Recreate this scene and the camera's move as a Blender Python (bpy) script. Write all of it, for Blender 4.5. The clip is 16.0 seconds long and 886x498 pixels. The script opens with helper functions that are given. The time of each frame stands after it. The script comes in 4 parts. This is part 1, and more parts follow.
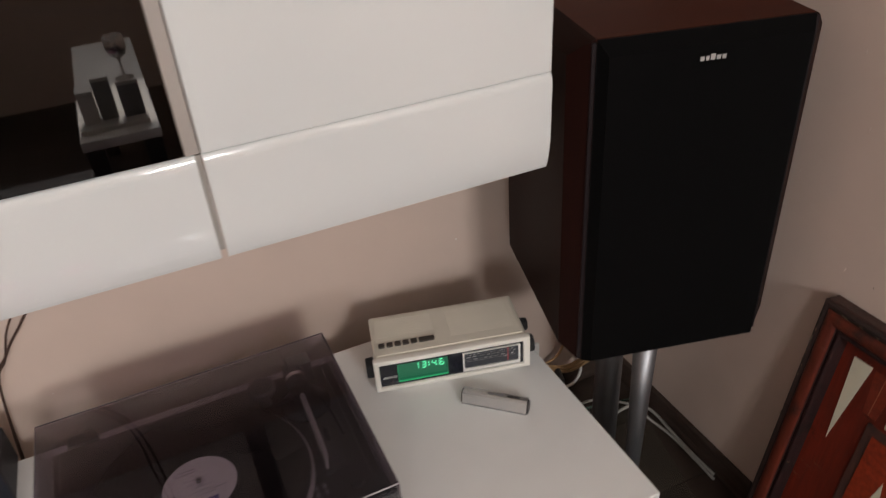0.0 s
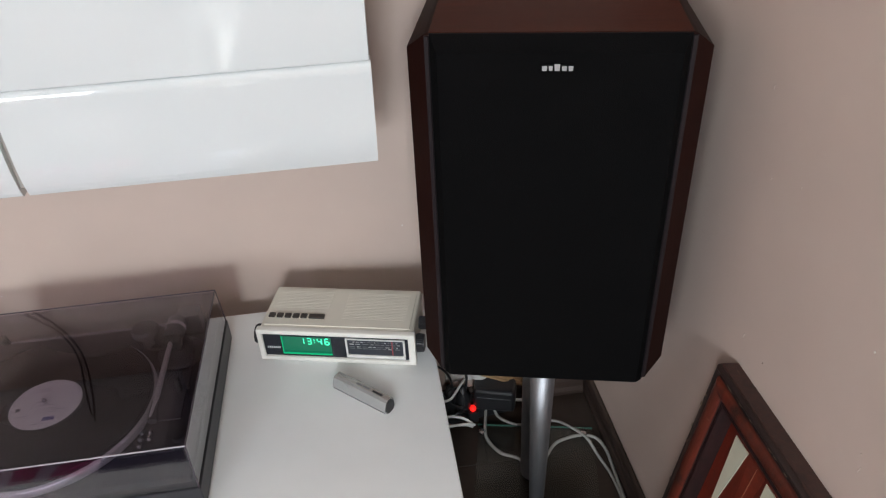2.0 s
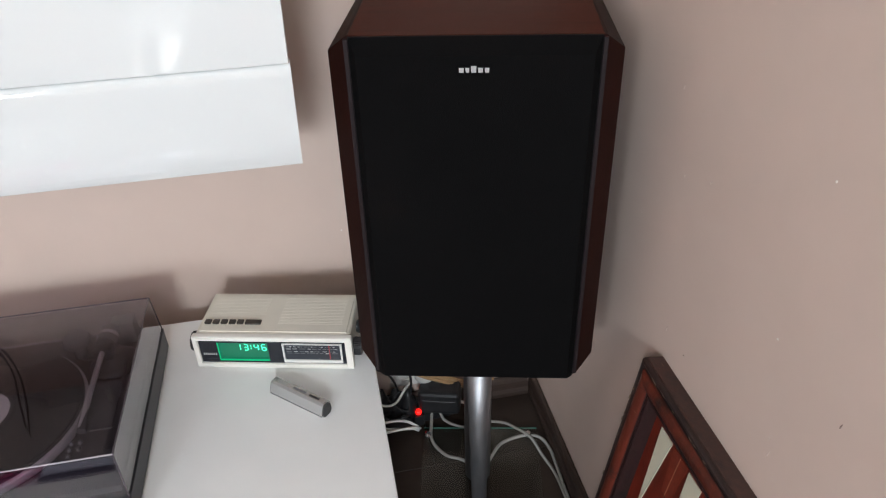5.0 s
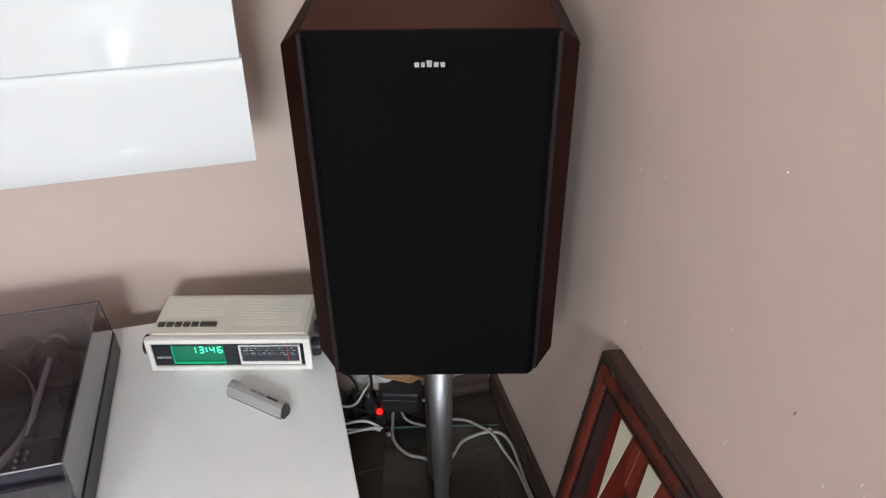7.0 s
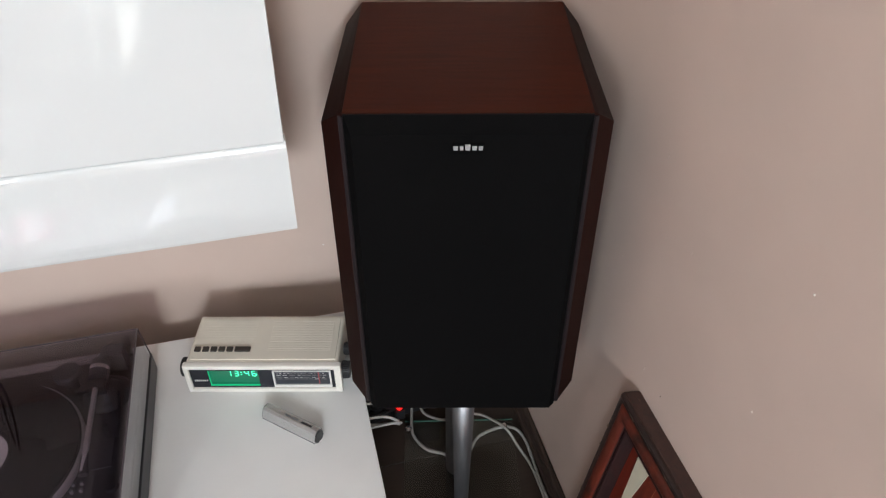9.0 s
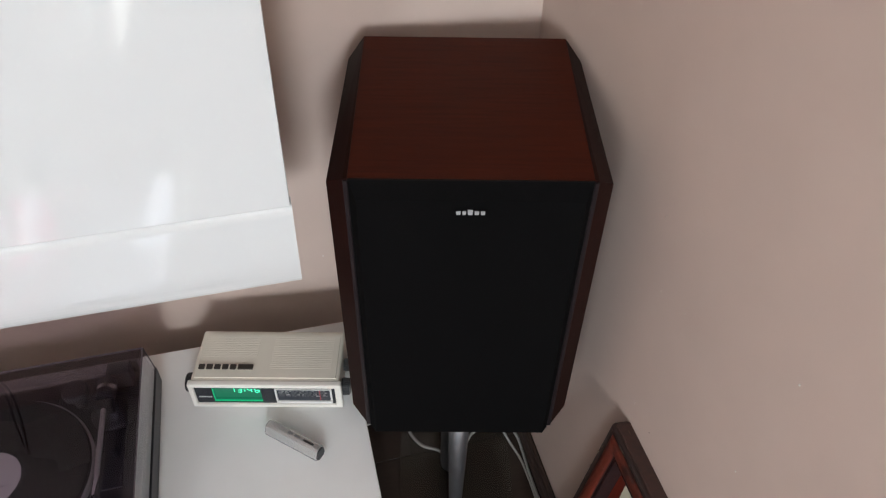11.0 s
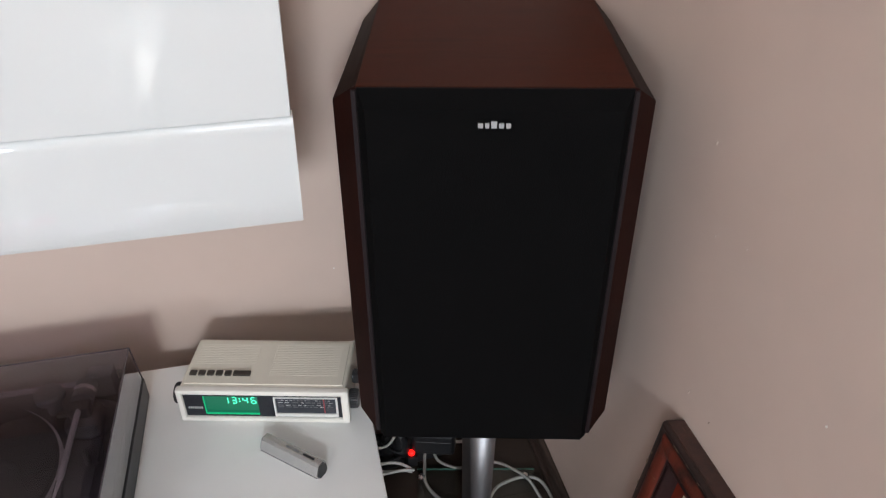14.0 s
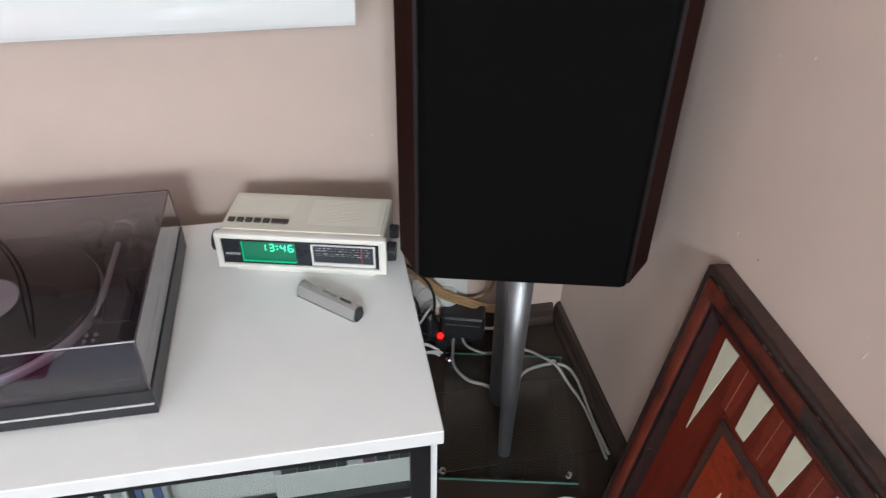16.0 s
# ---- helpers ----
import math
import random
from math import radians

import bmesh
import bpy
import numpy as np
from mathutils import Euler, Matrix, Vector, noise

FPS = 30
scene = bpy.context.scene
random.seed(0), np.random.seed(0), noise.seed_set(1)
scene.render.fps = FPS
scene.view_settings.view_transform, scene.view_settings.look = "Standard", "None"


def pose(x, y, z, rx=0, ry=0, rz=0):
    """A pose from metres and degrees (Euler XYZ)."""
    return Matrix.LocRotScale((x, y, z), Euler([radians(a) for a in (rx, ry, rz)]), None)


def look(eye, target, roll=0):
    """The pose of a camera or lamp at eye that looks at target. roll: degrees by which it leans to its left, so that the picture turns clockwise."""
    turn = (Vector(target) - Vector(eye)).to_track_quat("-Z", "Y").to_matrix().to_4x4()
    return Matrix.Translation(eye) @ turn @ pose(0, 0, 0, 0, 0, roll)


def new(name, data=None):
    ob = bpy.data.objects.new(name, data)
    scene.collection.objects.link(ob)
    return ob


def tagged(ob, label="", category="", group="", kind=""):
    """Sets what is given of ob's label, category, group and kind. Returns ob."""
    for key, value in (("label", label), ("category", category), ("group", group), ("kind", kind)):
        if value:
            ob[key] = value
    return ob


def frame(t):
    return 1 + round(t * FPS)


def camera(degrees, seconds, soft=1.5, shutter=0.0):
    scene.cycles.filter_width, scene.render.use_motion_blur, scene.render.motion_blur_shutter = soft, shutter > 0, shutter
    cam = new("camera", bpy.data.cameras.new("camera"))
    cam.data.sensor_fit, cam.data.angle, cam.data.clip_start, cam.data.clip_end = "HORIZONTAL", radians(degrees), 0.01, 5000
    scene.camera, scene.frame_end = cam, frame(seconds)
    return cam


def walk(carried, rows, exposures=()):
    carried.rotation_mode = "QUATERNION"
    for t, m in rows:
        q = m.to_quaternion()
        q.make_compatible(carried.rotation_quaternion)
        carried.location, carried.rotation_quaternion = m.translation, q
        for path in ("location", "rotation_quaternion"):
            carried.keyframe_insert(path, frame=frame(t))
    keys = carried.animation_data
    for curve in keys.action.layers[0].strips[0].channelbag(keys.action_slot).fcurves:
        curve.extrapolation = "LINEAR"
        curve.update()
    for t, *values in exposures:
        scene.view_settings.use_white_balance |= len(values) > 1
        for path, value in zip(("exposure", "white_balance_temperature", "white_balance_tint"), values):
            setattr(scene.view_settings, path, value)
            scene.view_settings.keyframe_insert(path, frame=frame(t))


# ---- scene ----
cam = camera(62.3, 16.0, soft=1.2, shutter=0.4)
PATH = [
    (0, (-0.509, -0.504, 1.271), (0.127, 1.04, 0.172), -4.4),
    (0.5, (-0.322, -0.479, 1.27), (0.177, 1.108, 0.161), -4.0),
    (1, (-0.163, -0.527, 1.262), (0.195, 1.09, 0.141), -3.6),
    (1.5, (-0.102, -0.566, 1.247), (0.111, 1.074, 0.123), -3.0),
    (2, (-0.085, -0.587, 1.244), (0.105, 1.057, 0.121), -2.7),
    (2.5, (-0.074, -0.598, 1.241), (0.114, 1.047, 0.118), -2.9),
    (3, (-0.064, -0.596, 1.234), (0.139, 1.046, 0.111), -3.0),
    (3.5, (-0.055, -0.6, 1.237), (0.173, 1.047, 0.125), -2.7),
    (4, (-0.049, -0.608, 1.244), (0.207, 1.041, 0.142), -2.4),
    (6.5, (-0.04, -0.611, 1.231), (0.318, 1.014, 0.121), -0.9),
    (7, (-0.04, -0.607, 1.232), (0.358, 1.01, 0.125), -0.6),
    (7.5, (-0.048, -0.588, 1.268), (0.368, 1.022, 0.156), -0.5),
    (8, (-0.056, -0.567, 1.306), (0.341, 1.03, 0.169), -0.4),
    (8.5, (-0.066, -0.553, 1.341), (0.313, 1.001, 0.141), -0.4),
    (9, (-0.064, -0.53, 1.391), (0.307, 0.974, 0.125), -0.2),
    (11.5, (-0.055, -0.452, 1.514), (0.316, 0.942, 0.129), 1.4),
    (12, (-0.052, -0.457, 1.49), (0.327, 0.98, 0.152), 1.5),
    (12.5, (-0.055, -0.462, 1.451), (0.328, 1.022, 0.165), 1.7),
    (13, (-0.059, -0.469, 1.404), (0.319, 1.063, 0.174), 1.4),
    (13.5, (-0.06, -0.483, 1.339), (0.309, 1.098, 0.171), 0.5),
    (14, (-0.066, -0.506, 1.264), (0.294, 1.119, 0.156), -0.3),
    (14.5, (-0.068, -0.531, 1.211), (0.281, 1.113, 0.127), -0.6),
    (15, (-0.072, -0.55, 1.16), (0.273, 1.078, 0.05), -0.8),
    (15.5, (-0.08, -0.571, 1.124), (0.265, 1.021, -0.037), -0.2),
    (16, (-0.116, -0.58, 1.121), (0.185, 0.996, -0.073), 0.9),
]
EXPOSURE = [(0.0, 0.47, 7100, 15), (0.5, 0.34, 7400, 16), (1.0, 0.60, 6600, 12), (1.5, 0.87, 6250, 9), (2.5, 1.02, 6200, 8), (3.5, 1.10, 6200, 8), (7.0, 1.23, 6200, 9), (9.0, 1.12, 6300, 9), (12.5, 0.95, 6300, 10), (14.0, 1.03, 6250, 10), (16.0, 1.28, 6150, 8)]
walk(cam, [(t, look(eye, target, roll)) for t, eye, target, roll in PATH], EXPOSURE)

# ---- world, sun, window light ----
world = bpy.data.worlds.new("sky")
scene.world = world
world.use_nodes = True
wn = world.node_tree
sky = wn.nodes.new("ShaderNodeTexSky")
sky.sky_type, sky.sun_disc = "NISHITA", False
sky.sun_elevation, sky.sun_rotation = radians(44), radians(170)
wn.links.new(sky.outputs[0], wn.nodes["Background"].inputs[0])
wn.nodes["Background"].inputs[1].default_value = 0.06

sun = new("sun", bpy.data.lights.new("sun", "SUN"))
sun.data.energy, sun.data.angle, sun.data.color = 5.0, radians(0.5), (1.0, 0.95, 0.88)
sun.matrix_world = look((0.2, -6.6, 5.45), (-0.7, -1.6, 0.45))

# sky light that enters through the openings of two unseen windows
WIN_Y = -3.0
# the second, left window is made up to brighten the right wall
WINDOWS = ((-0.74, 0.04, 1.60, 2.28, 30.5), (-2.40, -1.25, 0.90, 2.35, 18.5))
for wx0, wx1, wz0, wz1, watts in WINDOWS:
    daylight = new("window_daylight", bpy.data.lights.new("window_daylight", "AREA"))
    daylight.data.shape, daylight.data.size, daylight.data.size_y = "RECTANGLE", (wx1 - wx0) * 0.56, (wz1 - wz0) * 0.56
    daylight.data.energy, daylight.data.color = watts, (0.925, 0.98, 1.015)
    daylight.matrix_world = look(((wx0 + wx1) / 2, WIN_Y - 0.13, (wz0 + wz1) / 2), ((wx0 + wx1) / 2 + 0.2, 0, (wz0 + wz1) / 2 - 0.8))


# ---- materials ----
def material(name, color, rough=0.5, metal=0.0, vary=0.12, scale=30.0, bump=0.1, bump_scale=200.0, coat=0.0,
             stretch=(1, 1, 1), dark=None, rough_vary=0.08, spec=0.5):
    """A surface with a slow stain, a fine grain, a fine relief and an uneven gloss."""
    m = bpy.data.materials.new(name)
    m.use_nodes = True
    nt = m.node_tree
    p = nt.nodes["Principled BSDF"]
    tc = nt.nodes.new("ShaderNodeTexCoord")
    mp = nt.nodes.new("ShaderNodeMapping")
    mp.inputs["Scale"].default_value = stretch
    nt.links.new(tc.outputs["Object"], mp.inputs["Vector"])
    n1 = nt.nodes.new("ShaderNodeTexNoise")
    n1.inputs["Scale"].default_value, n1.inputs["Detail"].default_value = scale, 6.0
    nt.links.new(mp.outputs[0], n1.inputs["Vector"])
    n2 = nt.nodes.new("ShaderNodeTexNoise")
    n2.inputs["Scale"].default_value, n2.inputs["Detail"].default_value = scale * 0.11, 3.0
    nt.links.new(tc.outputs["Object"], n2.inputs["Vector"])
    add = nt.nodes.new("ShaderNodeMath")
    add.operation = "ADD"
    nt.links.new(n1.outputs["Fac"], add.inputs[0])
    nt.links.new(n2.outputs["Fac"], add.inputs[1])
    ramp = nt.nodes.new("ShaderNodeMapRange")
    ramp.inputs["From Min"].default_value, ramp.inputs["From Max"].default_value = 0.6, 1.4
    nt.links.new(add.outputs[0], ramp.inputs["Value"])
    mix = nt.nodes.new("ShaderNodeMix")
    mix.data_type = "RGBA"
    lo = dark if dark else tuple(c * (1 - vary) for c in color)
    hi = tuple(min(1, c * (1 + vary)) for c in color) if not dark else color
    mix.inputs["A"].default_value, mix.inputs["B"].default_value = (*lo, 1), (*hi, 1)
    nt.links.new(ramp.outputs[0], mix.inputs["Factor"])
    nt.links.new(mix.outputs["Result"], p.inputs["Base Color"])
    rr = nt.nodes.new("ShaderNodeMapRange")
    rr.inputs["To Min"].default_value, rr.inputs["To Max"].default_value = max(0.02, rough - rough_vary), min(1, rough + rough_vary)
    nt.links.new(n2.outputs["Fac"], rr.inputs["Value"])
    nt.links.new(rr.outputs[0], p.inputs["Roughness"])
    p.inputs["Metallic"].default_value = metal
    p.inputs["Specular IOR Level"].default_value = spec
    p.inputs["Coat Weight"].default_value = coat
    p.inputs["Coat Roughness"].default_value = 0.04
    if bump:
        nb = nt.nodes.new("ShaderNodeTexNoise")
        nb.inputs["Scale"].default_value, nb.inputs["Detail"].default_value = bump_scale, 4.0
        nt.links.new(mp.outputs[0], nb.inputs["Vector"])
        b = nt.nodes.new("ShaderNodeBump")
        b.inputs["Strength"].default_value, b.inputs["Distance"].default_value = bump, 0.002
        nt.links.new(nb.outputs["Fac"], b.inputs["Height"])
        nt.links.new(b.outputs[0], p.inputs["Normal"])
    return m


def glow(name, color, strength):
    m = bpy.data.materials.new(name)
    m.use_nodes = True
    p = m.node_tree.nodes["Principled BSDF"]
    p.inputs["Base Color"].default_value = (*(c * 0.3 for c in color), 1)
    p.inputs["Emission Color"].default_value, p.inputs["Emission Strength"].default_value = (*color, 1), strength
    return m


def clear(name, color, rough=0.02, mirror=0.035, fall=3.6):
    """Thin sheet glass or acrylic: mostly see-through with a tint, and a reflecting surface."""
    m = bpy.data.materials.new(name)
    m.use_nodes = True
    nt = m.node_tree
    nt.nodes.remove(nt.nodes["Principled BSDF"])
    tr = nt.nodes.new("ShaderNodeBsdfTransparent")
    tr.inputs[0].default_value = (*color, 1)
    gl = nt.nodes.new("ShaderNodeBsdfGlossy")
    gl.inputs["Roughness"].default_value = rough
    lw = nt.nodes.new("ShaderNodeLayerWeight")
    lw.inputs["Blend"].default_value = 0.5
    pw = nt.nodes.new("ShaderNodeMath")
    pw.operation, pw.inputs[1].default_value = "POWER", fall
    nt.links.new(lw.outputs["Facing"], pw.inputs[0])
    fr = nt.nodes.new("ShaderNodeMapRange")
    fr.inputs["To Min"].default_value = mirror
    nt.links.new(pw.outputs[0], fr.inputs["Value"])
    mx = nt.nodes.new("ShaderNodeMixShader")
    nt.links.new(fr.outputs[0], mx.inputs[0])
    nt.links.new(tr.outputs[0], mx.inputs[1])
    nt.links.new(gl.outputs[0], mx.inputs[2])
    nt.links.new(mx.outputs[0], nt.nodes["Material Output"].inputs[0])
    return m


def wall_paint(name, color):
    """Matt emulsion on plaster, with roller relief and a few pinholes and filler specks."""
    m = material(name, color, rough=0.62, vary=0.05, scale=9.0, bump=0.16, bump_scale=48.0, rough_vary=0.06)
    nt = m.node_tree
    p = nt.nodes["Principled BSDF"]
    tc = next(n for n in nt.nodes if n.type == "TEX_COORD")
    v = nt.nodes.new("ShaderNodeTexVoronoi")
    v.inputs["Scale"].default_value = 7.5
    nt.links.new(tc.outputs["Object"], v.inputs["Vector"])
    lt = nt.nodes.new("ShaderNodeMath")
    lt.operation, lt.inputs[1].default_value = "LESS_THAN", 0.0135
    nt.links.new(v.outputs["Distance"], lt.inputs[0])
    mix = nt.nodes.new("ShaderNodeMix")
    mix.data_type = "RGBA"
    old = p.inputs["Base Color"].links[0].from_socket
    nt.links.new(old, mix.inputs["A"])
    mix.inputs["B"].default_value = (0.75, 0.70, 0.66, 1)
    nt.links.new(lt.outputs[0], mix.inputs["Factor"])
    nt.links.new(mix.outputs["Result"], p.inputs["Base Color"])
    return m


WALL = wall_paint("pinkish_beige_wall_paint", (0.612, 0.484, 0.415))
FILLER = material("pale_filler", (0.67, 0.55, 0.48), rough=0.5, vary=0.06)
FILLERWHITE = material("white_paint_fleck", (0.74, 0.68, 0.62), rough=0.5, vary=0.04)
NICK = material("dark_nick", (0.23, 0.16, 0.13), rough=0.8)
CEIL = material("white_ceiling_paint", (0.78, 0.77, 0.75), rough=0.8, vary=0.03, scale=8)
FLOOR = material("dark_brown_laminate", (0.042, 0.028, 0.021), rough=0.42, spec=0.35, scale=16, stretch=(1.5, 14, 14), dark=(0.026, 0.018, 0.014), bump=0.12, bump_scale=60)
FLOOR_JOINT = material("joint_shadow", (0.012, 0.009, 0.007), rough=0.8)
SKIRT = material("brown_skirting_foil", (0.072, 0.047, 0.037), rough=0.45, spec=0.3, scale=12, stretch=(2, 2, 20), dark=(0.030, 0.020, 0.016), bump=0.05)
GLOSS = material("white_high_gloss_lacquer", (0.675, 0.692, 0.683), rough=0.06, vary=0.02, scale=4, bump=0.015, bump_scale=12, coat=1.0, rough_vary=0.02)
WHITE = material("white_satin_board", (0.78, 0.78, 0.765), rough=0.38, vary=0.03, scale=14, bump=0.04, bump_scale=400)
SEAMLIGHT = material("pale_grey_door_edge", (0.36, 0.32, 0.29), rough=0.4, vary=0.06)
SEAM = material("grey_seam", (0.34, 0.31, 0.28), rough=0.6)
BLACKFRAME = material("black_aluminium_frame", (0.018, 0.018, 0.02), rough=0.35, metal=0.3, vary=0.2, bump=0.03)
FROST = material("pale_frosted_glass", (0.50, 0.49, 0.475), rough=0.35, vary=0.06, scale=6, bump=0.02)
DARKGLASS = clear("dark_smoked_glass", (0.09, 0.09, 0.12), mirror=0.13)
SHEET = clear("clear_glass", (0.93, 0.96, 0.95))
GLASSEDGE = material("green_glass_edge", (0.075, 0.17, 0.14), rough=0.12, vary=0.2)
PANE = clear("window_glass", (0.97, 0.98, 0.98))
SMOKE = clear("smoked_acrylic", (0.770, 0.735, 0.780), rough=0.02, mirror=0.054, fall=3.0)
EDGEHIGHLIGHT = material("acrylic_edge_painted_highlight", (0.42, 0.39, 0.43), rough=0.15)
SMOKE_EDGE = material("acrylic_edge", (0.06, 0.045, 0.06), rough=0.15)
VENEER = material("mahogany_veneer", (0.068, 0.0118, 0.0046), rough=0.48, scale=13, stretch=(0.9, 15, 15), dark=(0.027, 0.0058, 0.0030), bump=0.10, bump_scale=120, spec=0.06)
# the side cheeks' mahogany, set darker than the top's
VENEER_SIDE = material("mahogany_veneer_darker", (0.0190, 0.0052, 0.0036), rough=0.50, scale=20, stretch=(9, 9, 1.2), dark=(0.0095, 0.0034, 0.0027), bump=0.10, bump_scale=120, spec=0.06)
STRIP = material("satin_dark_strip", (0.015, 0.010, 0.011), rough=0.48, vary=0.15, spec=0.20, bump=0.05)
CLOTH = material("black_grille_cloth", (0.0040, 0.0038, 0.0039), rough=0.92, vary=0.18, scale=260, bump=0.5, bump_scale=900, spec=0.04)
CLOTH_EDGE = material("black_grille_border", (0.0052, 0.0050, 0.0051), rough=0.8, vary=0.15, bump=0.2, spec=0.15)
SILVER = material("silver_letters", (0.72, 0.72, 0.72), rough=0.3, metal=0.6, vary=0.05)
RIMMETAL = material("turned_aluminium", (0.66, 0.655, 0.66), rough=0.38, metal=0.7, vary=0.08, scale=40, bump=0.03)
STEEL = material("brushed_steel", (0.27, 0.27, 0.28), rough=0.44, metal=0.85, vary=0.12, scale=40, stretch=(6, 6, 0.6), bump=0.03)
CHROME = material("chrome", (0.75, 0.75, 0.76), rough=0.12, metal=1.0, vary=0.05)
CREAM = material("aged_cream_plastic", (0.69, 0.65, 0.555), rough=0.42, vary=0.06, scale=18, bump=0.05, bump_scale=500)
CREAM2 = material("cream_bezel_plastic", (0.78, 0.755, 0.69), rough=0.36, vary=0.04, scale=18, bump=0.03)
BLACKP = material("black_plastic", (0.016, 0.016, 0.018), rough=0.38, vary=0.2, scale=40, bump=0.06)
BROWNKEY = material("dark_brown_keys", (0.035, 0.028, 0.022), rough=0.4, vary=0.2)
PANELBLACK = material("gloss_black_panel", (0.014, 0.015, 0.022), rough=0.16, vary=0.15)
DISPLAY = glow("green_display_field", (0.014, 0.17, 0.088), 0.34)
LEDGEGLOW = glow("green_light_on_ledge", (0.015, 0.50, 0.20), 0.40)
DIGIT = glow("green_lit_segments", (0.10, 1.0, 0.50), 1.0)
REDLAMP = glow("red_neon_lamp", (1.0, 0.012, 0.008), 0.75)
NEEDLE = material("red_needle", (0.36, 0.03, 0.04), rough=0.4)
DIAL = material("dark_dial_scale", (0.05, 0.055, 0.065), rough=0.25, vary=0.2)
PRINT = material("pale_print", (0.45, 0.45, 0.44), rough=0.5, vary=0.25, scale=200)
PRINTDIM = material("dim_print", (0.16, 0.16, 0.165), rough=0.5, vary=0.3, scale=200)
GREYMETAL = material("grey_anodised_aluminium", (0.37, 0.37, 0.36), rough=0.33, metal=0.6, vary=0.08, scale=30, bump=0.03)
BARMETAL = material("satin_aluminium", (0.60, 0.60, 0.59), rough=0.27, metal=0.75, vary=0.07, scale=30, stretch=(1, 12, 12), bump=0.03)
VINYL = material("black_vinyl", (0.009, 0.009, 0.010), rough=0.28, vary=0.15, spec=0.35, bump=0)
LABEL = material("white_record_label", (0.82, 0.81, 0.78), rough=0.7, vary=0.06, scale=60)
BLUEPRINT = material("blue_print", (0.16, 0.15, 0.34), rough=0.6)
PLINTH = material("dark_plinth", (0.015, 0.015, 0.019), rough=0.4, vary=0.2, scale=60, bump=0.1)
DIALGREY = material("dark_grey_plastic", (0.045, 0.042, 0.047), rough=0.45, vary=0.15, scale=50)
DECK = material("dark_deck", (0.022, 0.020, 0.023), rough=0.55, vary=0.15, scale=50, bump=0)
def worn(m, black=(0.010, 0.007, 0.006), amount=0.5, pale=(0.20, 0.12, 0.075)):
    """Dark rubbed blotches and a few pale scratches over a wood."""
    nt = m.node_tree
    p = nt.nodes["Principled BSDF"]
    tc = next(n for n in nt.nodes if n.type == "TEX_COORD")
    n = nt.nodes.new("ShaderNodeTexNoise")
    n.inputs["Scale"].default_value, n.inputs["Detail"].default_value, n.inputs["Roughness"].default_value = 19.0, 9.0, 0.68
    nt.links.new(tc.outputs["Object"], n.inputs["Vector"])
    r = nt.nodes.new("ShaderNodeMapRange")
    r.inputs["From Min"].default_value, r.inputs["From Max"].default_value = 0.66 - 0.22 * amount, 0.78 - 0.16 * amount
    nt.links.new(n.outputs["Fac"], r.inputs["Value"])
    mix = nt.nodes.new("ShaderNodeMix")
    mix.data_type = "RGBA"
    nt.links.new(r.outputs[0], mix.inputs["Factor"])
    nt.links.new(p.inputs["Base Color"].links[0].from_socket, mix.inputs["A"])
    mix.inputs["B"].default_value = (*black, 1)
    mp = nt.nodes.new("ShaderNodeMapping")
    mp.inputs["Rotation"].default_value, mp.inputs["Scale"].default_value = (0, 0, 0.7), (9, 120, 40)
    nt.links.new(tc.outputs["Object"], mp.inputs["Vector"])
    k = nt.nodes.new("ShaderNodeTexNoise")
    k.inputs["Scale"].default_value, k.inputs["Detail"].default_value = 1.6, 3.0
    nt.links.new(mp.outputs[0], k.inputs["Vector"])
    q = nt.nodes.new("ShaderNodeMapRange")
    q.inputs["From Min"].default_value, q.inputs["From Max"].default_value, q.inputs["To Max"].default_value = 0.70, 0.76, 0.7
    nt.links.new(k.outputs["Fac"], q.inputs["Value"])
    mix2 = nt.nodes.new("ShaderNodeMix")
    mix2.data_type = "RGBA"
    nt.links.new(q.outputs[0], mix2.inputs["Factor"])
    nt.links.new(mix.outputs["Result"], mix2.inputs["A"])
    mix2.inputs["B"].default_value = (*pale, 1)
    nt.links.new(mix2.outputs["Result"], p.inputs["Base Color"])
    return m


WOODRED = material("stained_red_brown_wood", (0.150, 0.017, 0.008), rough=0.34, spec=0.3, scale=14, stretch=(10, 1.2, 10), dark=(0.050, 0.009, 0.005), bump=0.12, bump_scale=90, coat=0.08)
WOODDARK = material("worn_dark_wood", (0.070, 0.027, 0.019), rough=0.55, scale=16, stretch=(8, 1.5, 8), dark=(0.022, 0.012, 0.010), bump=0.3, bump_scale=70)
WOODRAIL = material("rounded_rail_wood", (0.135, 0.024, 0.012), rough=0.42, spec=0.25, scale=12, stretch=(6, 1.5, 6), dark=(0.034, 0.010, 0.007), bump=0.25, bump_scale=60, coat=0.04)
WOODORANGE = material("orange_red_varnished_wood", (0.30, 0.036, 0.011), rough=0.30, spec=0.3, scale=14, stretch=(10, 10, 1.4), dark=(0.085, 0.012, 0.006), bump=0.08, bump_scale=90, coat=0.08)
WOODRED2 = material("lighter_red_wood", (0.200, 0.030, 0.014), rough=0.33, spec=0.3, scale=14, stretch=(10, 10, 1.4), dark=(0.075, 0.014, 0.009), bump=0.1, bump_scale=90, coat=0.06)
WOODBLACK = material("blackened_wood", (0.040, 0.018, 0.014), rough=0.45, scale=22, stretch=(5, 2, 5), dark=(0.008, 0.005, 0.005), bump=0.4, bump_scale=90)
WOODCHAR = material("charred_looking_wood", (0.022, 0.013, 0.010), rough=0.5, scale=26, stretch=(5, 2, 5), dark=(0.007, 0.005, 0.004), bump=0.5, bump_scale=110)
